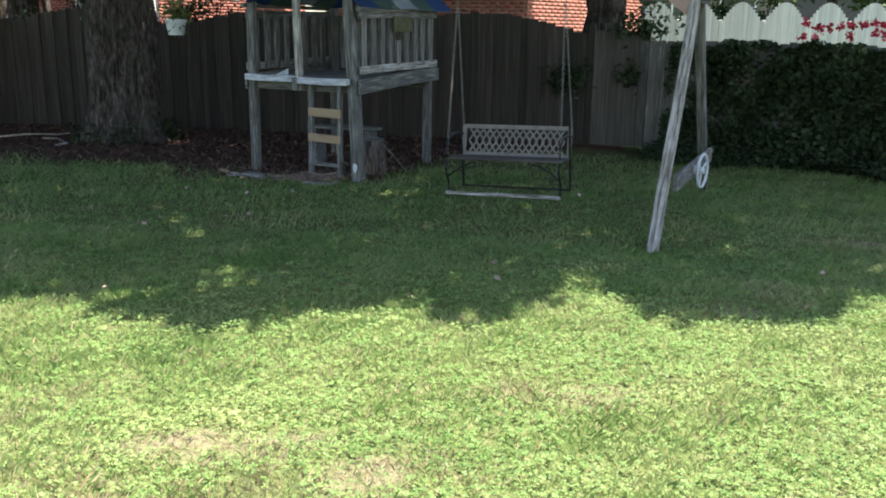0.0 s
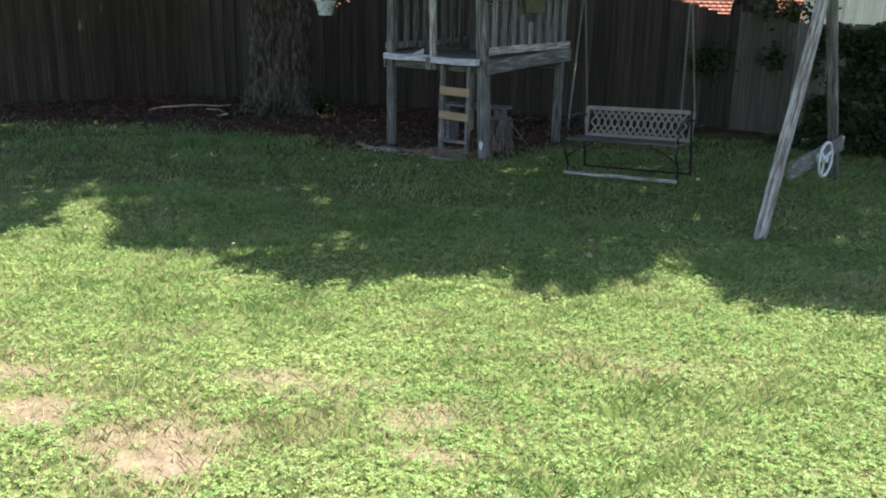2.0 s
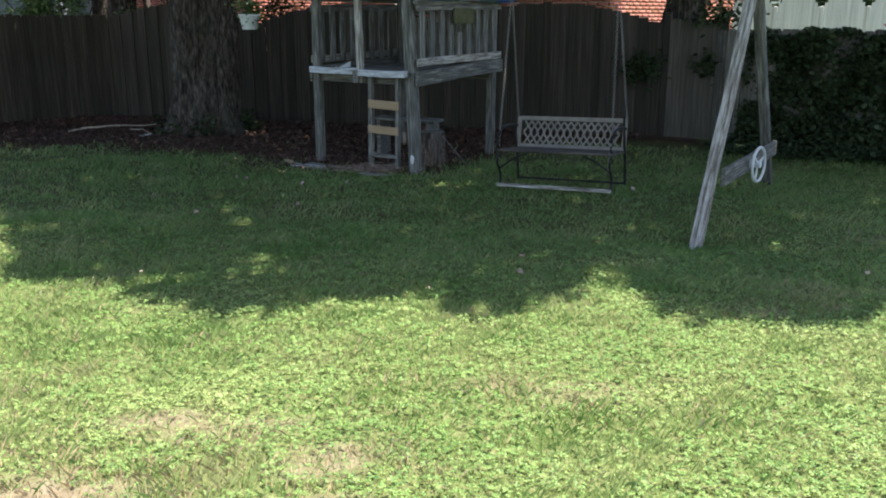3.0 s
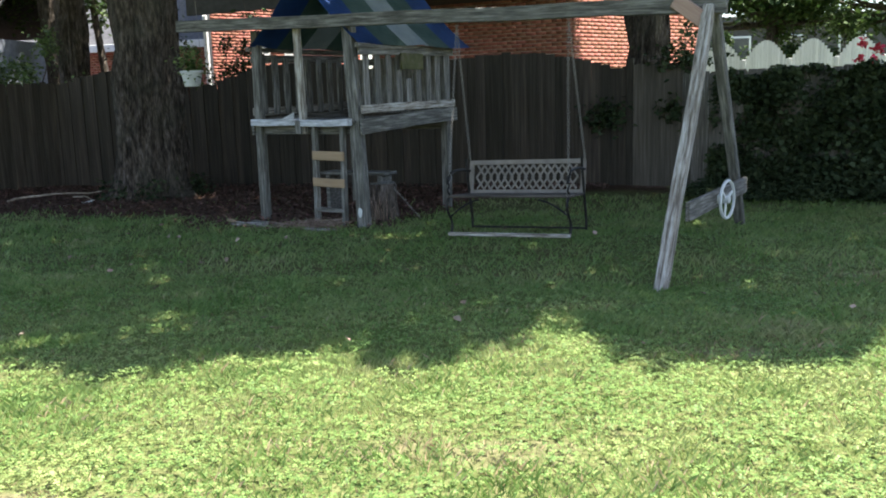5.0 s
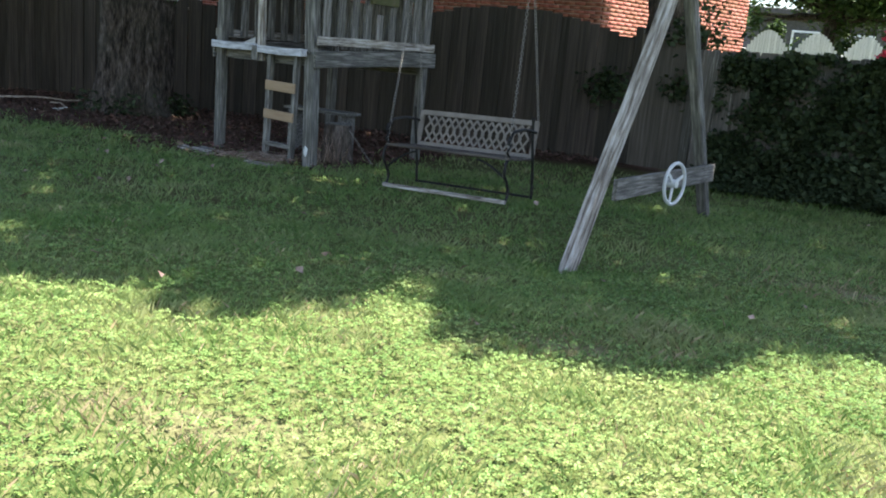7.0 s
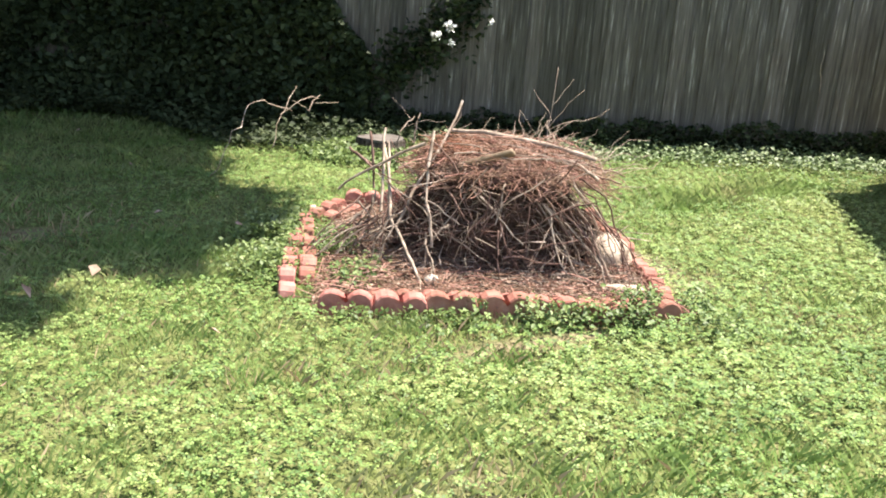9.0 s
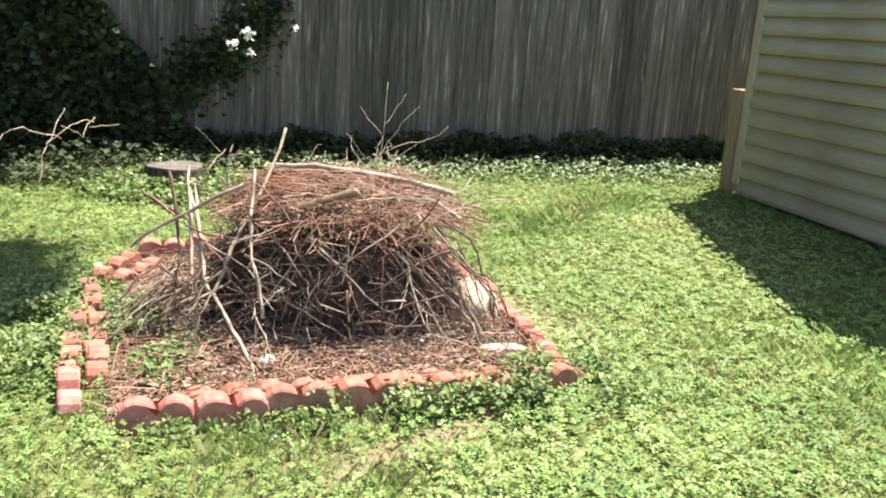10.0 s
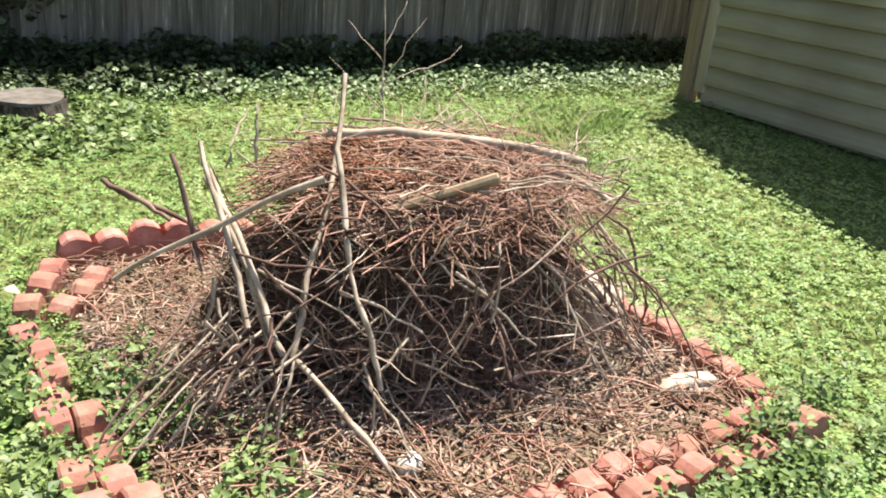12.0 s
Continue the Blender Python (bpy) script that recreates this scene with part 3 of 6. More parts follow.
def playset():
    ps = thing("wooden_playset", PS, "weathered grey wooden play tower with swing beam and ladder", "playset")
    zb = lambda u: 2.06 + (-u) * 0.037          # height of the beam's middle

    def pk(name, a, b, w, h, mat=WOOD_GREY, label="", up=(0, 0, 1), warp=0.0, bevel=0.006, parent=ps):
        at = T if a[0] < -3.55 and name != "beam" else L
        return plank(name, at(*a), at(*b), w, h, mat, parent, label, up, bevel, warp)
    # corner posts
    ground = 0.0
    for u, v, top in ((-5.17, 0.06, 2.2), (-5.15, 2.0, 2.1), (-3.72, 2.0, 2.05)):
        pk("post", (u, v, ground), (u + 0.02, v, top), 0.095, 0.095, up=PS.to_3x3() @ Vector((0, 1, 0)), warp=0.004)
    pk("post", (-3.70, 0.06, 0.0), (-3.80, 0.06, 2.25), 0.13, 0.10, WOOD_GREY, up=PS.to_3x3() @ Vector((0, 1, 0)), warp=0.004)
    pk("middle_post", (-4.43, -0.02, 1.02), (-4.46, -0.02, 2.18), 0.085, 0.05, WOOD_PALE, up=PS.to_3x3() @ Vector((0, 1, 0)), warp=0.003)
    # swing beam and A-frame
    pk("beam", (-6.2, -0.06, zb(-6.2)), (0.12, 0.0, zb(0.12)), 0.075, 0.13, WOOD_GREY, "long grey timber swing beam", warp=0.006)
    apex = zb(0)
    pk("leg", (0.0, -1.42, -0.12), (-0.02, -0.02, apex - 0.02), 0.09, 0.115, WOOD_PALE, "peeling bleached wooden leg", up=(0, 0, 1), warp=0.005, bevel=0.012)
    pk("leg", (0.0, 1.38, -0.03), (0.0, 0.06, apex - 0.02), 0.09, 0.10, WOOD_GREY, up=(0, 0, 1), warp=0.004, bevel=0.012)
    pk("crossbar", (0.07, -0.94, 0.44), (0.07, 1.17, 0.445), 0.04, 0.15, WOOD_GREY, warp=0.003)
    pk("brace", (-0.30, -0.06, apex + 0.06), (-0.03, -0.10, apex - 0.14), 0.04, 0.13, WOOD_PINK, "pinkish newer wooden brace", up=(0, 0, 1))
    # platform
    for i in range(13):
        v = 0.06 + i * 0.152
        pk("floor_plank", (-5.12, v, 1.15), (-3.72, v, 1.15), 0.142, 0.03, WOOD_GREY, warp=0.003, bevel=0.004)
    pk("edge_board", (-5.19, -0.04, 1.155), (-4.47, -0.04, 1.15), 0.09, 0.075, WOOD_WHITE, "edge board with flaking white paint", warp=0.006)
    pk("edge_board", (-4.45, -0.05, 1.135), (-3.76, -0.05, 1.145), 0.09, 0.075, WOOD_WHITE, "edge board with flaking white paint", warp=0.006)
    pk("edge_block", (-4.46, -0.085, 1.02), (-4.46, -0.085, 1.17), 0.08, 0.04, WOOD_GREY, up=PS.to_3x3() @ Vector((0, 1, 0)))
    # side wall of pickets with rails
    for u, s in ((-3.68, 1), (-5.16, -1)):
        pk("rail", (u + 0.05 * s, 0.0, 1.27), (u + 0.05 * s, 2.10, 1.31), 0.03, 0.09, WOOD_PALE, warp=0.004)
        pk("skirt_board", (u + 0.055 * s, -0.04, 1.10), (u + 0.055 * s, 2.12, 1.17), 0.035, 0.165, WOOD_GREY, warp=0.008)
        pk("rail", (u + 0.04 * s, 0.0, 1.88), (u + 0.04 * s, 2.10, 1.92), 0.03, 0.085, WOOD_GREY, warp=0.003)
        for i in range(9):
            v = 0.17 + i * 0.225
            top = 1.90 if not (s == 1 and i == 4) else 1.60
            pk("picket", (u + 0.01 * s, v, 1.24), (u + 0.01 * s, v + random.uniform(-0.012, 0.012), top), 0.105, 0.02, WOOD_GREY,
               up=PS.to_3x3() @ Vector((1, 0, 0)), warp=0.003, bevel=0.004)
    pk("toy_panel", (-3.62, 1.07, 1.70), (-3.62, 1.07, 1.88), 0.46, 0.03, MOSS, "mossy faded play panel", up=PS.to_3x3() @ Vector((1, 0, 0)))
    for i in range(11):
        u = -5.0 + i * 0.125
        pk("picket", (u, 2.03, 1.2), (u, 2.03, 1.9 - 0.12 * (i in (1, 2))), 0.112, 0.02, WOOD_GREY, up=PS.to_3x3() @ Vector((0, 1, 0)), warp=0.003, bevel=0.004)
    pk("rail", (-5.15, 2.06, 1.86), (-3.68, 2.06, 1.86), 0.03, 0.09)
    pk("joist", (-5.12, 2.0, 1.06), (-3.7, 2.0, 1.06), 0.04, 0.14)
    pk("joist", (-5.12, 0.1, 1.06), (-3.7, 0.1, 1.06), 0.04, 0.10)
    # ladder
    ladder = pk("ladder", (-4.29, -0.03, 0.0), (-4.29, 0.0, 1.11), 0.05, 0.07, WOOD_GREY, up=PS.to_3x3() @ Vector((0, 1, 0)))
    pk("ladder_rail", (-3.90, -0.03, 0.0), (-3.90, 0.0, 1.11), 0.045, 0.07, WOOD_GREY, up=PS.to_3x3() @ Vector((0, 1, 0)), parent=ladder)
    part("tread", box_bm(0.46, 0.03, 0.10, 0.006), WOOD_TAN, ladder, "newer tan wooden tread", TP @ pose(-4.10, -0.05, 0.78, 0, 1))
    part("tread", box_bm(0.46, 0.03, 0.095, 0.006), WOOD_TAN, ladder, "newer tan wooden tread", TP @ pose(-4.11, -0.05, 0.485, 0, 1))
    part("tread", box_bm(0.42, 0.05, 0.045, 0.006), WOOD_GREY, ladder, m=TP @ pose(-4.11, -0.03, 0.18))
    # striped tarpaulin roof
    roof = part("roof_ridge", box_bm(0.06, 2.15, 0.06, 0.006), WOOD_GREY, ps, m=TP @ pose(-4.43, 1.0, 2.74))
    stripes = [BLUE, GREEN_T, WHITE_T, GREEN_T, BLUE]
    for side, u1, z1 in ((1, -3.60, 1.97), (-1, -5.24, 2.02)):
        for i, mt in enumerate(stripes):
            v0, v1 = -0.05 + i * 0.42, -0.05 + (i + 1) * 0.42
            bm = bmesh.new()
            n = 7
            rows = []
            for k in range(n):
                f = k / (n - 1)
                sag = -0.05 * math.sin(math.pi * f)
                rows.append([bm.verts.new((-4.43 + (u1 + 4.43) * f, v0 + (v1 - v0) * j / 3 + 0.004, 2.78 + (z1 - 2.78) * f + sag - 0.02 * math.sin(math.pi * ((v0 + (v1 - v0) * j / 3) % 1.05) / 1.05))) for j in range(4)])
            for k in range(n - 1):
                for j in range(3):
                    bm.faces.new((rows[k][j], rows[k + 1][j], rows[k + 1][j + 1], rows[k][j + 1]))
            bmesh.ops.solidify(bm, geom=bm.faces[:], thickness=0.004)
            part("tarp_stripe", bm, mt, roof, m=TP, smooth=False)
        pk("eave_rail", (u1 - 0.03 * side, -0.05, z1 - 0.03), (u1 - 0.03 * side, 2.05, z1 - 0.03), 0.05, 0.05, WOOD_GREY)
    # steering wheel on the crossbar
    bm = bmesh.new()
    R, r = 0.158, 0.014
    ring = []
    for i in range(32):
        a = 2 * math.pi * i / 32
        row = []
        for j in range(8):
            b = 2 * math.pi * j / 8
            row.append(bm.verts.new(((R + r * math.cos(b)) * math.cos(a), (R + r * math.cos(b)) * math.sin(a), r * math.sin(b))))
        ring.append(row)
    for i in range(32):
        for j in range(8):
            bm.faces.new((ring[i][j], ring[(i + 1) % 32][j], ring[(i + 1) % 32][(j + 1) % 8], ring[i][(j + 1) % 8]))
    wm = PS @ pose(0.17, -0.05, 0.44, 90, 0, 0) @ pose(0, 0, 0, 0, 82, 0)
    wheel = part("steering_wheel", bm, PLASTIC_W, ps, "white plastic toy steering wheel", wm, True)
    for a in (20, 140, 260):
        part("spoke", box_bm(0.16, 0.028, 0.014, 0.005), PLASTIC_W, wheel, m=wm @ pose(0, 0, 0, 0, 0, a) @ pose(0.08, 0, -0.01))
    bm = bmesh.new()
    bmesh.ops.create_cone(bm, cap_ends=True, segments=20, radius1=0.04, radius2=0.03, depth=0.10)
    part("hub", bm, PLASTIC_W, wheel, m=wm @ pose(0, 0, -0.03), smooth=False)
    # pale knot mark and bolts on the front post
    part("post_patch", lump(0.035, 4, (0.8, 0.25, 1.6), 0.3, 2), PLASTIC_W, ps, "chipped white paint mark", TP @ pose(-3.71, -0.005, 0.17))


playset()


# ---------------------------------------------------------------- hanging bench
def chain_mesh(a, b, link=0.034, r=0.0024):
    a, b = Vector(a), Vector(b)
    n = int((b - a).length / (link * 0.78))
    m = along(a, b)
    vs, fs, o = [], [], 0
    for i in range(n):
        ang = np.linspace(0, 2 * np.pi, 11)[:-1]
        ring = np.stack([np.cos(ang) * link / 2, np.sin(ang) * link * 0.32, np.zeros(10)], -1)
        if i % 2:
            ring = ring[:, [0, 2, 1]]
        c = (i + 0.5) / n * (b - a).length - (b - a).length / 2
        path = np.concatenate([ring, ring[:2]])[None] + np.array([c, 0, 0])
        v, f = tubes(path, np.full((1, 12), r), 3)
        vs.append(v)
        fs.append(f + o)
        o += len(v)
    me = np_mesh("chain", np.concatenate(vs), np.concatenate(fs))
    return me, m


def hanging_bench():
    M = PS @ pose(-1.80, -0.02, 0.0, 0, 0, 5) @ pose(0, 0, 0, 0, -1.2, 0)
    be = thing("hanging_bench", M, "metal and wood garden bench hung on chains as swing", "bench swing")
    W = 1.17
    # lattice backrest, tilted back
    bk = M @ pose(0, 0.24, 0.57, -12)
    bm = bmesh.new()

    def bar(x0, z0, x1, z1, w, t):
        d = Vector((x1 - x0, 0, z1 - z0))
        mm = Matrix.Translation(((x0 + x1) / 2, 0, (z0 + z1) / 2)) @ Matrix.Rotation(-math.atan2(d.z, d.x), 4, "Y") @ Matrix.Diagonal((d.length, t, w, 1))
        bmesh.ops.create_cube(bm, size=1.0, matrix=mm)
    H = 0.30
    for i in range(15):
        x = -W / 2 + 0.065 + i * (W - 0.13) / 14
        for s in (-1, 1):
            x2 = x + s * 0.085
            if abs(x2) < W / 2:
                bar(x, -H / 2 + 0.03, x2, 0.0, 0.017, 0.012)
                bar(x2, 0.0, x, H / 2 - 0.03, 0.017, 0.012)
    back = part("backrest", bm, CAST, be, "taupe cast lattice backrest", bk)
    for z, h in ((H / 2, 0.045), (-H / 2, 0.05)):
        part("back_rail", box_bm(W, 0.022, h, 0.008, 2), CAST, back, m=bk @ pose(0, 0, z))
    for x in (-W / 2, W / 2):
        part("back_stile", box_bm(0.05, 0.022, H + 0.04, 0.008, 2), CAST, back, m=bk @ pose(x, 0, 0))
    # seat slats
    for i in range(5):
        part("seat_slat", box_bm(W + 0.06, 0.075, 0.022, 0.006), WOOD_DARK, be, m=M @ pose(0, -0.27 + i * 0.095, 0.435 - i * 0.006))
    # iron side frames: legs, arms, scrolls
    for s in (-1, 1):
        x = s * (W / 2 + 0.015)
        k = 14
        pts = []
        for i in range(k):
            f = i / (k - 1)
            pts.append((x, -0.30 + 0.05 * math.sin(f * 6), 0.06 + 0.36 * f))
        v, fc = tubes([pts], [[0.013] * k], 6)
        part("front_leg", np_mesh("front_leg", v, fc), IRON, be, m=M, smooth=True)
        pts = [(x, 0.20 + 0.05 * math.cos(i / (k - 1) * 3), 0.05 + 0.72 * i / (k - 1)) for i in range(k)]
        v, fc = tubes([pts], [[0.013] * k], 6)
        part("back_leg", np_mesh("back_leg", v, fc), IRON, be, m=M, smooth=True)
        pts = [(x, -0.32 + 0.55 * i / (k - 1), 0.64 + 0.03 * math.sin(i / (k - 1) * math.pi) - (0.08 * (1 - i / 2) if i < 2 else 0)) for i in range(k)]
        v, fc = tubes([pts], [[0.014] * k], 6)
        part("armrest", np_mesh("armrest", v, fc), IRON, be, m=M, smooth=True)
        pts = [(x, -0.30, 0.42 + 0.2 * i / (k - 1)) for i in range(k)]
        pts = [(x, -0.30 + 0.02 * math.sin(i), 0.42 + 0.2 * i / (k - 1)) for i in range(k)]
        v, fc = tubes([pts], [[0.011] * k], 6)
        part("arm_post", np_mesh("arm_post", v, fc), IRON, be, m=M, smooth=True)
        pts = [(x - s * 0.30 * (1 - i / (k - 1)), -0.27, 0.40 - 0.16 * (i / (k - 1)) ** 1.6) for i in range(k)]
        v, fc = tubes([pts], [[0.009] * k], 6)
        part("brace", np_mesh("brace", v, fc), IRON, be, m=M, smooth=True)
        # chains to the beam
        top = L(-1.80 + s * 0.58 - 0.06, -0.02, 2.06)
        for y, z in ((-0.30, 0.47), (0.26, 0.74)):
            end = M @ Vector((x, y, z))
            me, cm = chain_mesh(top, end)
            part("chain", me, CHAIN, be, m=cm)
        me, cm = chain_mesh(M @ Vector((x, -0.30, 0.60)), M @ Vector((x - s * 0.02, -0.31, 0.28)))
        if s > 0:
            part("chain_end", me, CHAIN, be, m=cm)
    part("stretcher", box_bm(W + 0.06, 0.035, 0.035, 0.006), WOOD_PALE, be, "pale wooden bottom stretcher", M @ pose(0, -0.31, 0.075))
    part("stretcher", box_bm(W + 0.02, 0.02, 0.02, 0.004), IRON, be, m=M @ pose(0, 0.22, 0.07))


hanging_bench()


# ---------------------------------------------------------------- trees
def trunk_mesh(base, r0, r1, h, seed, lean=(0, 0), flare=0.5, sides=88, rows=70, ridge=0.085, low=-0.1):
    """A bark-ridged tapering trunk with a root flare."""
    bm = bmesh.new()
    grid = []
    for i in range(rows):
        f = (i / (rows - 1)) ** 1.35
        z = low + (h - low) * f
        r = r0 + (r1 - r0) * f
        row = []
        for j in range(sides):
            a = 2 * math.pi * j / sides
            fl = flare * math.exp(-max(z, 0) / 0.22) * (0.55 + 0.45 * math.sin(a * 5 + seed) + 0.25 * math.sin(a * 9 + 2 * seed))
            p = Vector((math.cos(a), math.sin(a), 0))
            b = ridge * (abs(noise.noise(Vector((p.x * 7 + seed, p.y * 7, z * 0.9)))) * 2 - 0.5) + 0.03 * noise.noise(Vector((p.x * 1.4, p.y * 1.4 + seed, z * 0.6)))
            rr = r * (1 + fl) + b * min(1.0, r / 0.3)
            row.append(bm.verts.new((p.x * rr + lean[0] * max(z, 0), p.y * rr + lean[1] * max(z, 0), z)))
        grid.append(row)
    for i in range(rows - 1):
        for j in range(sides):
            k = (j + 1) % sides
            bm.faces.new((grid[i][j], grid[i][k], grid[i + 1][k], grid[i + 1][j]))
    bm.faces.new(grid[-1])
    return bm


SHADE = [(-16, 5.1), (-4.4, 5.08), (-3.8, 5.22), (-3.92, 5.9), (-4.4, 6.7), (-4.5, 7.2), (-4.15, 6.9), (-3.28, 5.9), (-2.98, 5.6), (-2.92, 5.25), (-2.4, 5.25), (-1.9, 5.0), (-1.5, 5.0), (-1.1, 4.65), (-0.9, 4.63), (-0.75, 4.9),
         (-0.45, 5.2), (-0.1, 5.3), (0.2, 5.28), (0.40, 4.98), (0.56, 4.98), (0.68, 5.28), (0.90, 5.37), (1.0, 5.7), (1.2, 5.85), (1.47, 5.55), (1.65, 5.2), (1.78, 5.03),
         (1.95, 5.27), (2.05, 5.12), (2.33, 5.08), (2.55, 5.14), (2.75, 5.55), (3.1, 5.72), (3.28, 5.92), (3.55, 5.78), (3.72, 5.98), (3.85, 6.33)]
SHADE += [(4.05, 6.48), (4.25, 6.3), (4.48, 6.65), (4.86, 6.82), (5.28, 7.36), (5.46, 7.7), (5.25, 7.9), (5.10, 8.36), (5.2, 9.1), (5.8, 10.0), (6.4, 10.3), (7.0, 11), (6.6, 13),
          (4.4, 15.6), (2.6, 16.6), (0.9, 18.8), (-5.0, 19.6), (-10.4, 19.8), (-11.0, 16.2), (-16, 15.8)]
GAPS = [(1.28, 6.03, 0.20, 0.13), (1.60, 6.43, 0.20, 0.11), (3.68, 6.44, 0.30, 0.16), (3.48, 6.18, 0.2, 0.1), (2.06, 5.27, 0.18, 0.09), (2.56, 7.1, 0.14, 0.08),
        (0.43, 7.0, 0.12, 0.08), (-3.4, 6.28, 0.16, 0.06), (-4.8, 6.72, 0.5, 0.10), (-4.35, 5.72, 0.45, 0.08), (2.72, 7.04, 0.12, 0.08), (0.96, 5.62, 0.12, 0.2)]   # holes in the leaves


def canopy_points(n, seed):
    """Leaf clumps whose shade falls on the lawn's shady side: where on the ground, how high."""
    g = np.random.default_rng(seed)
    x, y = g.uniform(-16, 7.5, n * 3), g.uniform(4.3, 20.5, n * 3)
    keep = in_poly(SHADE, x, y)
    for cx, cy, rx, ry in GAPS:
        keep &= ~((np.hypot((x - cx) / rx, (y - cy) / ry) + 0.4 * wave(x, y, 9.0, cx) < 1) & (g.random(len(x)) < 0.92))
    x, y = x[keep][:n], y[keep][:n]
    h = 6.0 + 2.2 * g.random(len(x)) ** 1.2 + 0.8 * wave(x, y, 0.5, 1)
    return np.stack([x + SHIFT[0] * h, y + SHIFT[1] * h, h], -1)


CLUMPS = canopy_points(13000, 5)
ROOTS = [(-5.08, 13.2), (2.50, 15.35), (-8.85, 17.4)]


def big_tree(i, base, r0, r1, h, seed, label, lean=(0, 0), flare=0.45, clumps=None):
    m = pose(base[0], base[1], 0)
    tr = thing("tree", m, label, "tree")
    part("trunk", trunk_mesh(base, r0, r1, h, seed, lean, flare), BARK, tr, m=m, smooth=True)
    g = np.random.default_rng(seed)
    if clumps is None or len(clumps) == 0:
        return tr
    top = np.array([base[0] + lean[0] * h, base[1] + lean[1] * h, 0])
    pick = clumps[g.permutation(len(clumps))[:26]]
    st = np.repeat(top[None], len(pick), 0)
    st[:, 2] = g.uniform(h * 0.72, h, len(pick))
    st[:, 0:2] = np.array(base) + np.array(lean) * st[:, 2:3]
    d = np.linalg.norm(pick - st, axis=1)
    path = wobbly(st, pick, 9, 0.05, g)
    path[:, :, 2] += np.sin(np.linspace(0, np.pi, 9))[None] * d[:, None] * 0.10
    rad = np.linspace(0.15, 0.02, 9)[None] * np.ones((len(pick), 1))
    v, f = tubes(path, rad, 6)
    part("branchwork", np_mesh("branchwork", v, f), BARK, tr, m=Matrix(), smooth=True)
    per = 26
    c = np.repeat(clumps, per, 0) + g.normal(0, 1, (len(clumps) * per, 3)) * np.array([0.11, 0.11, 0.12])
    v, f = leaves(c, 0.15, 0.8, g)
    part("crown", np_mesh("crown", v, f), LEAF, tr, m=Matrix())
    return tr


owner = np.argmin(np.stack([np.hypot(CLUMPS[:, 0] - b[0] - 2.0, (CLUMPS[:, 1] - b[1] + 3)) for b in ROOTS]), axis=0)
big_tree(0, ROOTS[0], 0.49, 0.37, 8.2, 3, "large tree trunk with rough furrowed bark and leafy crown", (0.012, 0), 0.55, CLUMPS[owner == 0])
big_tree(1, ROOTS[1], 0.32, 0.27, 8.0, 9, "dark tree trunk standing behind the gate", (0.0, 0), 0.15, CLUMPS[owner == 1])
big_tree(2, ROOTS[2], 0.28, 0.22, 8.2, 14, "dark leaning tree behind the back fence", (0.03, 0.0), 0.15, CLUMPS[owner == 2])


# ---------------------------------------------------------------- shed
SH = Matrix.Translation((9.90, 6.48, 0.13)) @ Matrix(((-0.454, 0.891, 0), (-0.891, -0.454, 0), (0, 0, 1))).to_4x4()
# local x runs along the yard wall towards the lawn, local -y is the yard side


def shed():
    ln, dep, eave, peak = 3.8, 3.2, 1.93, 3.25
    sh = thing("shed", SH, "beige vinyl-sided garden shed with gable roof", "shed")
    lap = 0.128

    def roofline(x):
        return eave + (peak - eave) * (1 - abs(x - ln / 2) / (ln / 2))
    # yard-side wall of lapped siding boards, each a leaning course
    z = 0.03
    while z < peak - 0.1:
        if z + lap < eave + 0.02:
            x0, x1 = 0.07, ln
        else:
            q = (z + lap - eave) / (peak - eave) * ln / 2
            x0, x1 = q, ln - q
        if x1 - x0 > 0.15:
            bm = bmesh.new()
            prof = [(0.0, 0.014), (0.030, 0.0), (0.040, 0.006), (0.041, 0.032), (0.034, 0.066), (0.006, lap + 0.002)]
            cols = [[bm.verts.new((x0 + (x1 - x0) * k / 16, -o - (0.004 * math.sin(k * 1.9 + z * 40) if o > 0.02 else 0), zz)) for o, zz in prof] for k in range(17)]
            ra, rb = cols[0], cols[-1]
            for ca, cb in zip(cols, cols[1:]):
                for i in range(5):
                    bm.faces.new((ca[i], cb[i], cb[i + 1], ca[i + 1]))
            bm.faces.new(ra)
            bm.faces.new(rb[::-1])
            bmesh.ops.recalc_face_normals(bm, faces=bm.faces[:])
            part("siding_board", bm, VINYL, sh, m=SH @ pose(0, 0, z))
        z += lap
    # wall body behind the siding, with gable
    bm = bmesh.new()
    out = [(0.0, 0.05), (ln, 0.05), (ln, eave), (ln / 2, peak), (0.0, eave)]
    fr = [bm.verts.new((x, 0.004, zz)) for x, zz in out]
    bk = [bm.verts.new((x, dep, zz)) for x, zz in out]
    bm.faces.new(fr)
    bm.faces.new(bk[::-1])
    for i in range(5):
        j = (i + 1) % 5
        bm.faces.new((fr[j], fr[i], bk[i], bk[j]))
    bmesh.ops.recalc_face_normals(bm, faces=bm.faces[:])
    part("wall", bm, VINYL, sh, m=SH)
    part("corner_trim", box_bm(0.085, 0.05, eave - 0.08, 0.008), TRIM, sh, m=SH @ pose(0.03, -0.018, 0.06 + eave / 2))
    part("foundation", box_bm(ln, dep, 0.12, 0.01), CONCRETE, sh, m=SH @ pose(ln / 2, dep / 2 + 0.06, -0.02))
    for s in (-1, 1):
        a = SH @ Vector((ln / 2, dep / 2, peak + 0.05))
        b = SH @ Vector((ln / 2 + s * (ln / 2 + 0.10), dep / 2, eave - 0.01))
        part("roof_slope", box_bm((b - a).length, dep + 0.16, 0.05, 0.006), SHINGLE, sh, m=along(a, b))


shed()

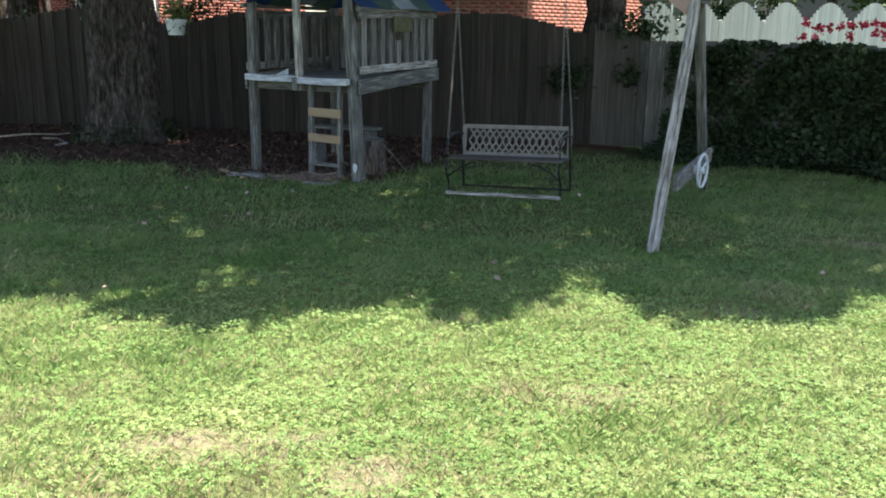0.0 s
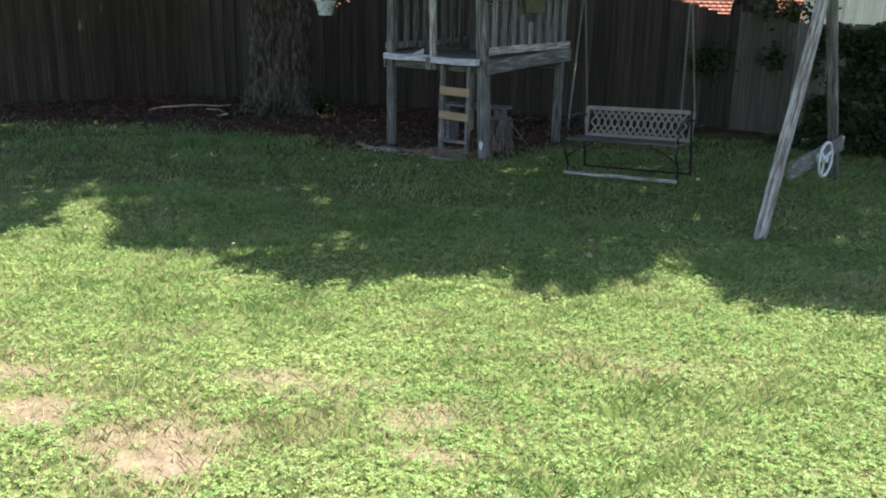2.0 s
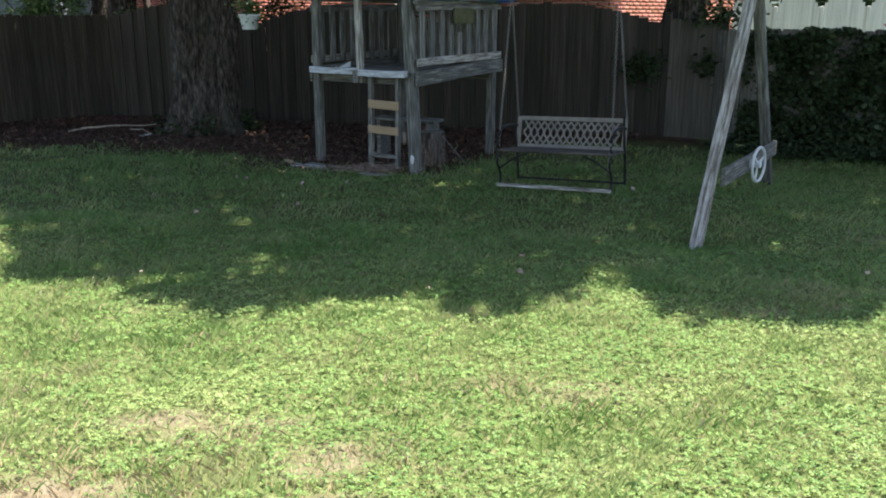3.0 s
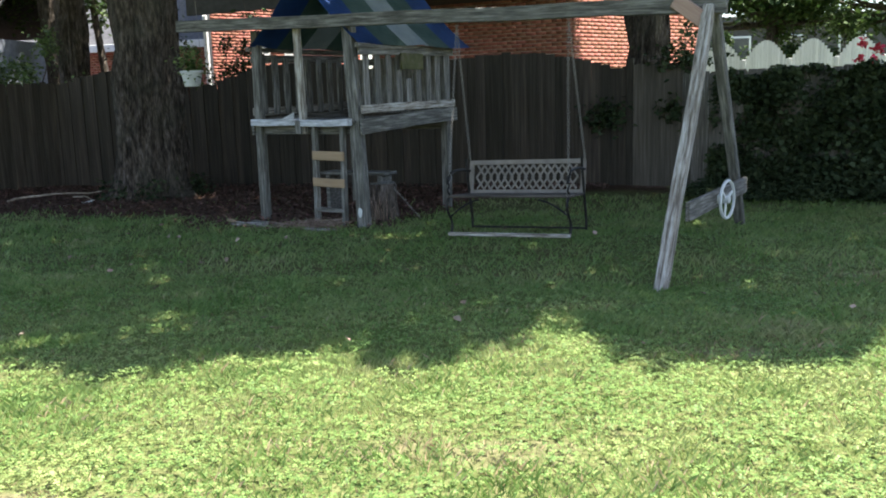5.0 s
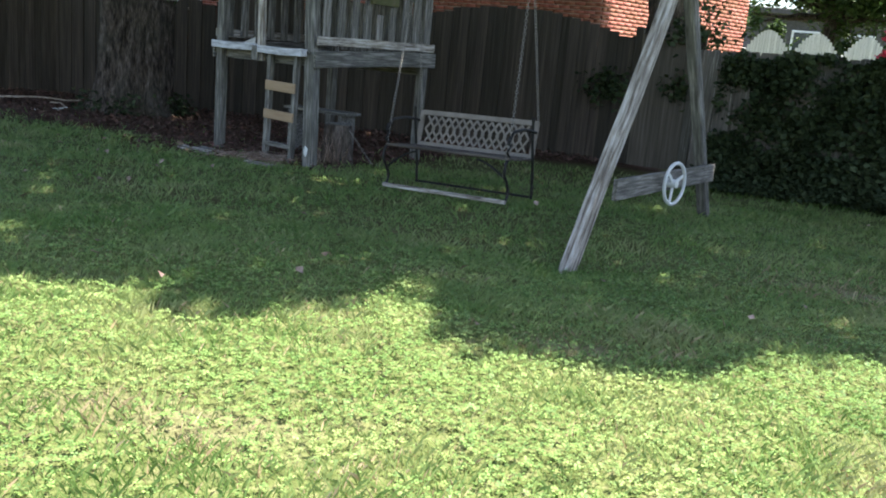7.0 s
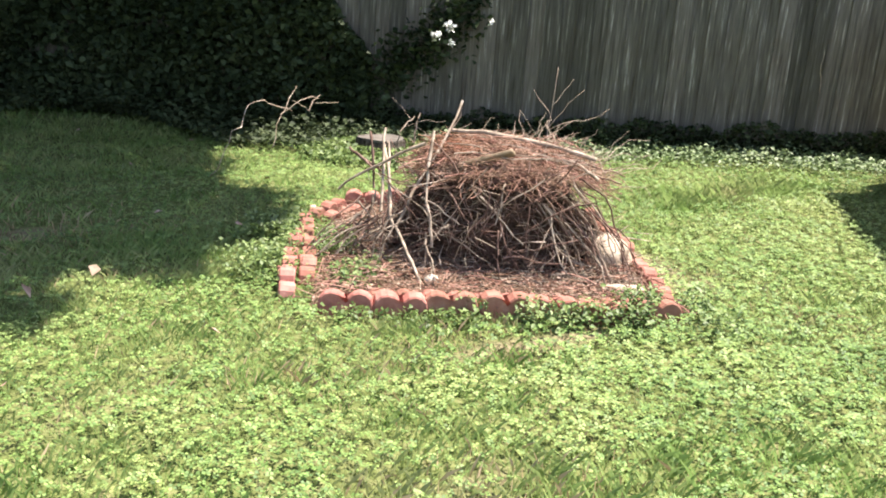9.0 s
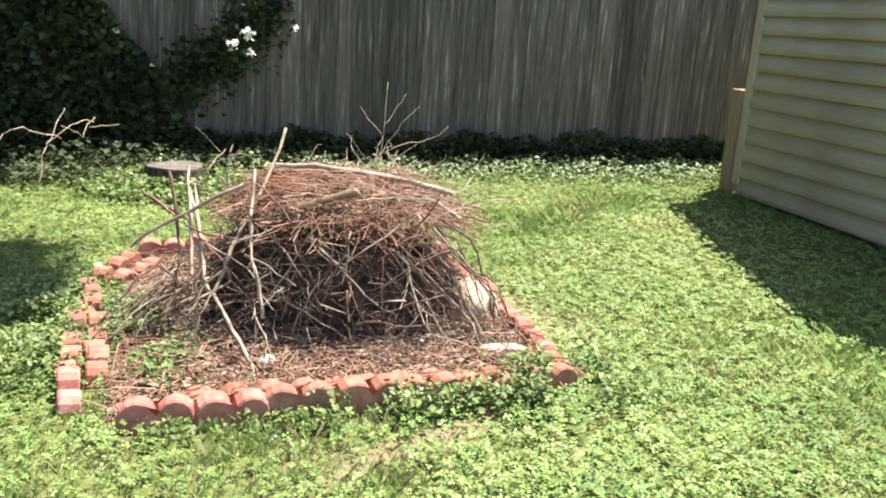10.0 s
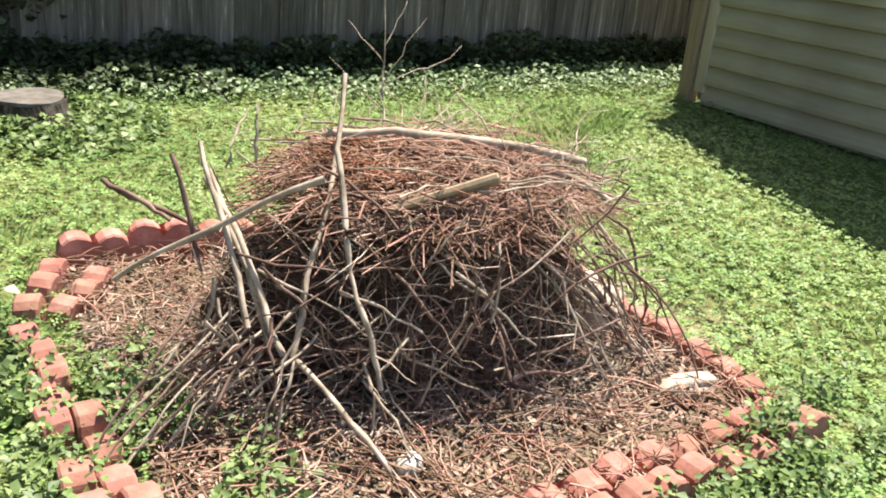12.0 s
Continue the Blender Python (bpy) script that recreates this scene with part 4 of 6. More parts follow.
POST = thing("fence_post", SH @ pose(-0.072, -0.02, 0), "tan wooden post stub beside shed corner", "post")
part("post", box_bm(0.10, 0.10, 0.80, 0.008), POST_TAN, POST, m=SH @ pose(-0.072, -0.02, 0.39))

# ---------------------------------------------------------------- brick bed


def scallop_mesh(k, w=0.115, h=0.125, t=0.07):
    """An edging brick with k rounded humps along its top."""
    pts = [(0.0, -0.04)]
    for i in range(k):
        for j in range(7):
            a = math.pi - math.pi * j / 6
            pts.append((w * i + w / 2 + math.cos(a) * (w / 2 - 0.002), h - w * 0.44 + math.sin(a) * w * 0.44))
    pts.append((w * k, -0.04))
    bm = bmesh.new()
    fr = [bm.verts.new((x - w * k / 2, -t / 2, z)) for x, z in pts]
    bk = [bm.verts.new((x - w * k / 2, t / 2, z)) for x, z in pts]
    f1 = bm.faces.new(fr)
    f2 = bm.faces.new(bk[::-1])
    n = len(pts)
    for i in range(n):
        j = (i + 1) % n
        bm.faces.new((fr[j], fr[i], bk[i], bk[j]))
    bmesh.ops.bevel(bm, geom=list(f1.edges) + list(f2.edges), offset=0.006, segments=1, affect="EDGES")
    bmesh.ops.recalc_face_normals(bm, faces=bm.faces[:])
    me = bpy.data.meshes.new("brick")
    bm.to_mesh(me)
    bm.free()
    me.materials.append(TERRACOTTA)
    return me


def edging():
    ed = thing("garden_bed_edging", pose(6, 6.2, 0), "scalloped terracotta concrete edging bricks round garden bed", "edging")
    two, one = scallop_mesh(2), scallop_mesh(1)
    g = random.Random(4)

    def row(a, b, me, w, off=0.0, z=0.0, skip=()):
        a, b = Vector((*a, 0)), Vector((*b, 0))
        length = (b - a).length
        n = max(1, round(length / w))
        base = along(a, b)
        ang = math.degrees(math.atan2((b - a).y, (b - a).x))
        for i in range(n):
            if i in skip:
                continue
            p = a + (b - a) * ((i + 0.5) / n)
            m = pose(p.x, p.y, z + g.uniform(-0.02, 0.012), g.uniform(-6, 6), g.uniform(-4, 4), ang + g.uniform(-6, 6)) @ pose(0, off + g.uniform(-0.012, 0.012), 0)
            part("brick", me, None, ed, m=m)
    fr, br = BED[1], BED[2]
    row((4.84, 5.70), (6.24, 5.08), two, 0.232, 0, -0.012)               # front
    row((5.06, 5.74), (6.30, 5.18), two, 0.232, 0.0, -0.05)              # second row behind the front
    row((6.29, 5.13), br, two, 0.232, 0, -0.05)                          # side towards the shed
    row(br, (5.66, 7.38), two, 0.235, 0, 0)                              # back
    row((4.74, 5.86), (4.98, 6.40), one, 0.118, 0, -0.035)               # lawn side, two loose rows
    row((5.03, 6.50), (5.28, 6.98), one, 0.112, 0, -0.04)
    row((4.89, 6.02), (5.22, 6.80), one, 0.116, 0, -0.045, (5,))
    row((5.33, 7.07), (5.63, 7.31), one, 0.114, 0, -0.03)
    row((5.40, 7.03), (5.68, 7.17), one, 0.114, 0, -0.04)


edging()


# ---------------------------------------------------------------- brush pile
AX, BX = np.array([0.724, -0.69, 0]), np.array([0.69, 0.724, 0])     # across and away, seen from the lawn
PC = np.array([5.92, 6.28, 0])


def P(a, b, z):
    """Places in the pile's own frame, arrays or numbers."""
    a, b, z = np.broadcast_arrays(np.asarray(a, float), b, z)
    return PC + a[..., None] * AX + b[..., None] * BX + z[..., None] * np.array([0, 0, 1.0])


def brush_pile():
    """A heap with a matted, overhanging top, a dark hollow face and loose sticks leaning on it."""
    pile = thing("brush_pile", pose(PC[0], PC[1], 0), "large heap of dry branches and twigs in brick bed", "brush pile")
    g = np.random.default_rng(21)

    def branch(a, b, r0, r1, wob=0.05, bow=(0.0, 0.0, 0.02), k=9, shoots=0, mat=STICK):
        path = wobbly([P(*a)], [P(*b)], k, wob, g)
        path += np.sin(np.linspace(0, np.pi, k))[None, :, None] * (bow[0] * AX + bow[1] * BX + np.array([0, 0, bow[2]]))
        path[..., 2] = np.maximum(path[..., 2], 0.012)
        rad = np.linspace(r0, r1, k) * (1 + 0.12 * g.normal(0, 1, k))
        grp = [tubes(path, rad[None], 5)]
        for _ in range(shoots):
            i = int(g.integers(1, k - 1))
            e = path[0, i] + g.normal(0, 0.06, 3) * np.array([1, 1, 0.8])
            e[2] = max(e[2], 0.02)
            grp.append(tubes(wobbly([path[0, i]], [e], 4, 0.12, g), np.linspace(r0 * 0.32, r0 * 0.14, 4)[None], 5))
        v, f = join_np(*grp)
        part("branch", np_mesh("branch", v, f), mat, pile, m=Matrix(), smooth=True)
    # the stout pale poles
    poles = [((-0.12, 0.04, 0.785), (-0.29, -0.44, 0.21)), ((-0.29, -0.46, 0.22), (-0.06, -0.72, 0.01)), ((-0.49, -0.06, 0.62), (-0.39, -0.38, 0.26)),
             ((-0.47, -0.06, 0.55), (-0.34, -0.41, 0.22)), ((-0.48, -0.1, 0.54), (-0.31, -0.43, 0.21)), ((-0.18, -0.26, 0.66), (-0.16, -0.41, 0.41)),
             ((-0.16, -0.41, 0.41), (-0.09, -0.51, 0.15)), ((-0.70, -0.15, 0.29), (-0.21, -0.29, 0.60))]
    for a, b in poles:
        branch(a, b, 0.0068, 0.0086, 0.03, (0, -0.01, 0.015), shoots=2)
    branch((0.59, 0.0, 0.565), (-0.17, 0.0, 0.635), 0.0145, 0.0095, 0.015, (0, 0, 0.035))
    branch((0.62, -0.13, 0.49), (0.42, -0.1, 0.57), 0.0095, 0.0075, 0.03)
    bm = box_bm(0.30, 0.045, 0.022, 0.006)
    pa, pb = P(-0.05, -0.25, 0.50), P(0.22, -0.29, 0.605)
    part("plank_offcut", bm, POST_TAN, pile, "short weathered board stuck in the heap", along(pa, pb, (0.5, 0.5, 1)))
    dark = [((-0.56, -0.1, 0.60), (-0.49, -0.2, 0.33)), ((0.32, -0.1, 0.60), (0.74, -0.25, 0.04)), ((-0.74, 0.1, 0.47), (-0.57, 0.0, 0.39)), ((-0.72, 0.15, 0.43), (-0.5, 0.0, 0.36))]
    for a, b in dark:
        branch(a, b, 0.0075, 0.006, 0.05, (0, 0, 0.01), mat=TWIG)
    # middling sticks on the face and the foot
    mid = [((-0.13, -0.5, 0.17), (0.01, -0.62, 0.01)), ((0.3, -0.28, 0.57), (0.3, -0.36, 0.39)), ((0.14, -0.36, 0.5), (0.15, -0.44, 0.29)), ((0.21, -0.45, 0.26), (0.25, -0.53, 0.05)),
           ((-0.23, -0.42, 0.26), (-0.39, -0.5, 0.15)), ((-0.39, -0.42, 0.25), (-0.63, -0.42, 0.06)), ((-0.38, -0.44, 0.25), (-0.49, -0.5, 0.07)), ((-0.02, -0.42, 0.3), (-0.01, -0.49, 0.17)),
           ((-0.13, -0.48, 0.21), (-0.11, -0.54, 0.06)), ((-0.18, -0.41, 0.36), (0.02, -0.44, 0.26)), ((0.14, -0.43, 0.33), (0.06, -0.47, 0.20)), ((-0.02, -0.46, 0.26), (-0.1, -0.49, 0.17))]
    mid2 = [((0.52, -0.2, 0.10), (0.84, -0.3, 0.01)), ((0.39, -0.27, 0.36), (0.75, -0.32, 0.03)), ((0.44, -0.32, 0.23), (0.63, -0.38, 0.03)), ((0.21, -0.42, 0.29), (0.33, -0.48, 0.09)),
            ((0.13, -0.5, 0.07), (0.95, -0.42, 0.02)), ((0.25, -0.48, 0.14), (0.54, -0.40, 0.13)), ((0.53, 0.0, 0.55), (0.74, 0.0, 0.50)), ((0.53, -0.1, 0.52), (0.73, -0.1, 0.48)),
            ((0.37, 0.2, 0.57), (0.28, 0.3, 0.68)), ((-0.35, 0.0, 0.55), (-0.34, 0.05, 0.70)), ((-0.43, -0.05, 0.55), (-0.37, 0.05, 0.68)), ((-0.46, -0.36, 0.29), (-0.58, -0.42, 0.03)),
            ((-0.53, -0.3, 0.21), (-0.63, -0.38, 0.03)), ((-0.34, -0.43, 0.31), (-0.34, -0.53, 0.12))]
    mid3 = [((-0.29, -0.47, 0.22), (-0.33, -0.55, 0.05)), ((0.51, -0.22, 0.25), (0.67, -0.22, 0.16)), ((-0.21, -0.15, 0.59), (-0.03, -0.32, 0.48)),
            ((0.21, -0.38, 0.47), (0.19, -0.44, 0.28)), ((0.47, -0.15, 0.55), (0.36, -0.32, 0.43)), ((0.10, -0.40, 0.40), (0.33, -0.42, 0.20)), ((-0.05, -0.40, 0.40), (0.12, -0.46, 0.18))]
    for a, b in mid + mid2 + mid3:
        branch(a, b, g.uniform(0.0036, 0.0056), g.uniform(0.0024, 0.0036), 0.07, (0, -0.015, 0.012), k=7, shoots=2, mat=STICK if g.random() < 0.65 else TWIG)
    # fan of sticks sliding off towards the shed
    for i in range(26):
        a0 = g.uniform(0.34, 0.58)
        lo = (a0 + g.uniform(0.16, 0.34), g.uniform(-0.46, 0.02), g.uniform(0.01, 0.05))
        branch((a0, g.uniform(-0.28, -0.02), g.uniform(0.26, 0.50)), lo, g.uniform(0.003, 0.006), 0.0025, 0.07, (0.03, -0.02, 0.03), shoots=1, mat=STICK if g.random() < 0.6 else TWIG)
    # fan of sticks splayed on the lawn side
    for i in range(22):
        hi = (-0.40 + g.normal(0, 0.07), -0.36 + g.normal(0, 0.06), g.uniform(0.16, 0.34))
        lo = (g.uniform(-0.74, -0.28), g.uniform(-0.60, -0.22), g.uniform(0.01, 0.04))
        branch(hi, lo, g.uniform(0.003, 0.0058), 0.0025, 0.07, (0, -0.02, 0.02), shoots=1, mat=STICK if g.random() < 0.6 else TWIG)
    # bent sticks in front of the hollow
    for i in range(28):
        a0, z0 = g.uniform(-0.34, 0.50), g.uniform(0.14, 0.46)
        b0 = -0.50 + 0.36 * z0 + g.normal(0, 0.02)
        d = g.normal(0, 1, 3) * np.array([0.13, 0.03, 0.13])
        branch((a0 - d[0], b0 - d[1], z0 + abs(d[2])), (a0 + d[0], b0 + d[1] - 0.03, max(z0 - abs(d[2]), 0.02)), g.uniform(0.0024, 0.0048), 0.002, 0.09, (0, -0.015, 0), k=6, shoots=2, mat=STICK if g.random() < 0.5 else TWIG)

    def face(n, th0, th1, deep, spread):
        """Places on the sloping, hollowed face of the heap."""
        th = g.uniform(th0, th1, n)
        h = g.uniform(0.02, 0.48, n)
        ra = (1 - 0.62 * h / 0.6) * deep + g.normal(0, spread, n)
        return P(0.06 + 0.66 * ra * np.cos(th), 0.52 * ra * np.sin(th), h)
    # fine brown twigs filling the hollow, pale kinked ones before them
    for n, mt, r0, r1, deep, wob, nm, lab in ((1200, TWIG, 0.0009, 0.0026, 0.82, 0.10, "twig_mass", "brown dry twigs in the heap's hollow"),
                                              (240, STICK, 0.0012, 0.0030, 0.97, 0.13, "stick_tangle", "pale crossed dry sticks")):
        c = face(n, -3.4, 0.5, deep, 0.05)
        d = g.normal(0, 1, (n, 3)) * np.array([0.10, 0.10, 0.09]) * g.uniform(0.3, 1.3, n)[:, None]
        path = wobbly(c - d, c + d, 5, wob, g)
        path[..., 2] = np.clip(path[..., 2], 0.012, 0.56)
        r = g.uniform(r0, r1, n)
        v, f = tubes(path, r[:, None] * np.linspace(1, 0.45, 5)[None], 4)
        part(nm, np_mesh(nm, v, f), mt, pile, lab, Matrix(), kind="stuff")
    # matted top of red-brown twigs, hanging over the face
    n = 2100
    th, ra = g.uniform(0, 2 * np.pi, n), np.sqrt(g.random(n))
    c = P(0.15 + 0.46 * ra * np.cos(th), 0.02 + 0.36 * ra * np.sin(th), 0.575 - 0.10 * ra ** 2 + g.normal(0, 0.024, n))
    az = g.normal(0.0, 1.0, n)
    d = np.stack([np.cos(az - 0.76), np.sin(az - 0.76), g.normal(0, 0.14, n)], -1) * g.uniform(0.05, 0.20, n)[:, None]
    path = wobbly(c - d, c + d, 5, 0.12, g)
    q = path - PC
    qa, qb = (q @ AX - 0.15) / 0.62, (q @ BX - 0.02) / 0.50
    path[..., 2] -= 0.12 * np.clip(qa ** 2 + qb ** 2 - 0.45, 0, 1)
    r = g.uniform(0.0012, 0.0032, n)
    v, f = tubes(path, r[:, None] * np.linspace(1, 0.45, 5)[None], 3)
    part("twig_mat", np_mesh("twig_mat", v, f), TWIG_RED, pile, "red-brown matted fine twigs", Matrix(), kind="stuff")
    # pale thin sticks lying over the mat
    for i in range(24):
        a0, b0, az = g.uniform(-0.2, 0.5), g.uniform(-0.3, 0.3), g.normal(0, 0.6)
        ln = g.uniform(0.10, 0.24)
        zt = 0.60 - 0.32 * ((a0 - 0.15) ** 2 + b0 ** 2)
        branch((a0 - ln * math.cos(az), b0 - ln * math.sin(az), zt + g.uniform(-0.02, 0.02)), (a0 + ln * math.cos(az), b0 + ln * math.sin(az), zt + g.uniform(-0.03, 0.02)),
               g.uniform(0.002, 0.004), 0.0015, 0.05, shoots=2)
    # rusty dry needles caught in the mat
    n = 420
    c = P(-0.06 + g.normal(0, 0.09, n), -0.02 + g.normal(0, 0.09, n), 0.585 + g.normal(0, 0.012, n))
    d = g.normal(0, 1, (n, 3)) * np.array([0.03, 0.03, 0.008])
    v, f = tubes(wobbly(c - d, c + d, 3, 0.05, g), np.full((n, 3), 0.0014), 3)
    part("needle_clump", np_mesh("needle_clump", v, f), RUST, pile, "rusty dry needles", Matrix(), kind="stuff")
    # loose twigs fallen round the foot
    n = 420
    th = g.uniform(-3.4, 0.5, n)
    ra = g.uniform(0.86, 1.22, n)
    c = P(0.06 + 0.70 * ra * np.cos(th), 0.52 * ra * np.sin(th), 0.02 + g.random(n) * 0.10 * (1.4 - ra))
    az = g.uniform(0, 6.28, n)
    d = np.stack([np.cos(az), np.sin(az), g.normal(0, 0.10, n)], -1) * g.uniform(0.04, 0.17, n)[:, None]
    r = g.uniform(0.0012, 0.0034, n)
    path = wobbly(c - d, c + d, 6, 0.14, g)
    path[..., 2] = np.maximum(path[..., 2], 0.012)
    v, f = tubes(path, r[:, None] * np.linspace(1, 0.45, 6)[None], 4)
    part("twig_scatter", np_mesh("twig_scatter", v, f), STICK, pile, "pale twigs fallen round the heap", Matrix(), kind="stuff")
    # wispy shoots standing off the top and the back
    n = 120
    th = g.uniform(-0.5, 3.0, n)
    lo = P(0.15 + 0.5 * np.cos(th) * g.uniform(0.3, 1, n), 0.40 * np.sin(th), g.uniform(0.42, 0.56, n))
    hi = lo + np.stack([g.normal(0, 0.15, n), g.normal(0, 0.15, n), g.uniform(0.0, 0.17, n)], -1) + AX * 0.10 + BX * 0.08
    v, f = tubes(wobbly(lo, hi, 7, 0.12, g), np.linspace(0.003, 0.001, 7)[None] * np.ones((n, 1)), 3)
    part("shoot_wisp", np_mesh("shoot_wisp", v, f), STICK, pile, "wispy pale dead shoots", Matrix(), kind="stuff")
    # tall dead shoot behind the heap, forked
    a, b = np.array([[6.75, 6.85, 0.30]]), np.array([[6.90, 7.0, 0.92]])
    main = wobbly(a, b, 9, 0.05, g)
    grp = [tubes(main, np.linspace(0.005, 0.0015, 9)[None], 4)]
    for k, e in ((3, (7.03, 6.88, 0.80)), (4, (6.78, 7.08, 0.78)), (3, (7.16, 6.78, 0.70)), (5, (6.99, 6.95, 0.86)), (2, (6.72, 7.12, 0.64))):
        grp.append(tubes(wobbly([main[0, k]], [e], 6, 0.08, g), np.linspace(0.003, 0.001, 6)[None], 4))
    v, f = join_np(*grp)
    part("tall_shoot", np_mesh("tall_shoot", v, f), STICK, pile, m=Matrix())
    # dark heart of the heap: a solid lump coloured as the shade between twigs
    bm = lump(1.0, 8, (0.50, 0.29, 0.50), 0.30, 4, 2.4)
    part("core", bm, HOLLOW_DARK, pile, "dark solid core standing for shade inside the heap", Matrix.Translation(tuple(P(0.09, 0.03, 0.02))) @ Matrix.Rotation(-0.76, 4, "Z"))


brush_pile()


def bed_litter():
    """Straw, bark and dry leaves on the bed's soil."""
    g = np.random.default_rng(31)
    n = 20000
    x, y = g.uniform(4.6, 7.3, n), g.uniform(4.9, 7.6, n)
    k = in_poly(BED, x, y)
    p = np.stack([x[k], y[k], 0.015 + 0.03 * g.random(k.sum())], -1)
    v1 = leaves(p, 0.024, 0.8, g, 0.5)
    ob = part("leaf_litter", np_mesh("leaf_litter", *v1), LITTER)
    tagged(ob, "dry brown leaf litter over bed soil", "leaf litter", kind="stuff")
    n = 6500
    x, y = g.uniform(4.6, 7.3, n), g.uniform(4.9, 7.6, n)
    k = in_poly(BED, x, y)
    c = np.stack([x[k], y[k], 0.03 + 0.04 * g.random(k.sum())], -1)
    az = g.uniform(0, 6.28, len(c))
    d = np.stack([np.cos(az), np.sin(az), g.normal(0, 0.1, len(c))], -1) * g.uniform(0.02, 0.11, len(c))[:, None]
    v, f = tubes(wobbly(c - d, c + d, 4, 0.08, g), g.uniform(0.001, 0.003, len(c))[:, None] * np.ones((1, 4)), 3)
    ob = part("straw", np_mesh("straw", v, f), TWIG_RED)
    tagged(ob, "fallen straw and fine twigs on bed soil", "straw", kind="stuff")


bed_litter()


def rock(name, at, r, squash, seed, label, rot=0, mat=STONE, rough=0.25):
    bm = lump(r, seed, squash, rough, 3)
    ob = part(name, bm, mat, m=pose(*at, 0, 0, rot), smooth=True)
    return tagged(ob, label, "stone")


rock("stone", (6.46, 5.83, 0.06), 0.14, (0.95, 0.8, 0.85), 3, "large pale tan stone leaning against brush pile", 25, rough=0.4)
rock("stone", (6.24, 5.43, 0.035), 0.065, (1.6, 0.6, 0.5), 7, "flat pale stone slab on the bed edge", -35, rough=0.35)
rock("round_stone", (5.44, 5.84, 0.035), 0.034, (1.1, 0.9, 0.85), 5, "small round whitish stone on bed soil", 10, PEBBLE, 0.08)


def stump(at, r, h, seed, label, cut):
    m = pose(at[0], at[1], 0)
    st = thing("tree_stump", m, label, "stump")
    bm = bmesh.new()
    rings = []
    for z, s in ((-0.05, 1.25), (0.05, 1.12), (h * 0.5, 1.0), (h - 0.015, 0.98), (h, 0.95)):
        row = []
        for j in range(24):
            a = 2 * math.pi * j / 24
            rr = r * s * (1 + 0.10 * math.sin(3 * a + seed) + 0.07 * noise.noise(Vector((math.cos(a) * 3, math.sin(a) * 3, z * 2 + seed))))
            row.append(bm.verts.new((math.cos(a) * rr, math.sin(a) * rr, z)))
        rings.append(row)
    for i in range(4):
        for j in range(24):
            k = (j + 1) % 24
            bm.faces.new((rings[i][j], rings[i][k], rings[i + 1][k], rings[i + 1][j]))
    part("trunk", bm, BARK, st, m=m, smooth=True)
    bm = bmesh.new()
    lo, hi = [], []
    for j in range(24):
        a = 2 * math.pi * j / 24
        rr = r * 0.93 * (1 + 0.10 * math.sin(3 * a + seed))
        lo.append(bm.verts.new((math.cos(a) * rr, math.sin(a) * rr, -0.05)))
        hi.append(bm.verts.new((math.cos(a) * rr * 0.99, math.sin(a) * rr * 0.99, 0.008 + 0.006 * math.sin(2 * a))))
    bm.faces.new(hi)
    for j in range(24):
        k = (j + 1) % 24
        bm.faces.new((lo[j], lo[k], hi[k], hi[j]))
    part("cut_face", bm, cut, st, "sawn wood face", m @ pose(0, 0, h + 0.004))
    return st


stump((6.63, 8.93), 0.20, 0.15, 1.0, "low sawn tree stump among ivy", CUT)
stump((-0.88, 10.40), 0.15, 0.42, 2.0, "grey weathered log stump beside play tower", WOOD_GREY)


# ---------------------------------------------------------------- ivy and weeds
def leaf_stuff(name, pts, size, mat, label, category, up=0.4, seed=1, aspect=0.75):
    v, f = leaves(pts, size, up, np.random.default_rng(seed), aspect)
    ob = part(name, np_mesh(name, v, f), mat)
    return tagged(ob, label, category, kind="stuff")


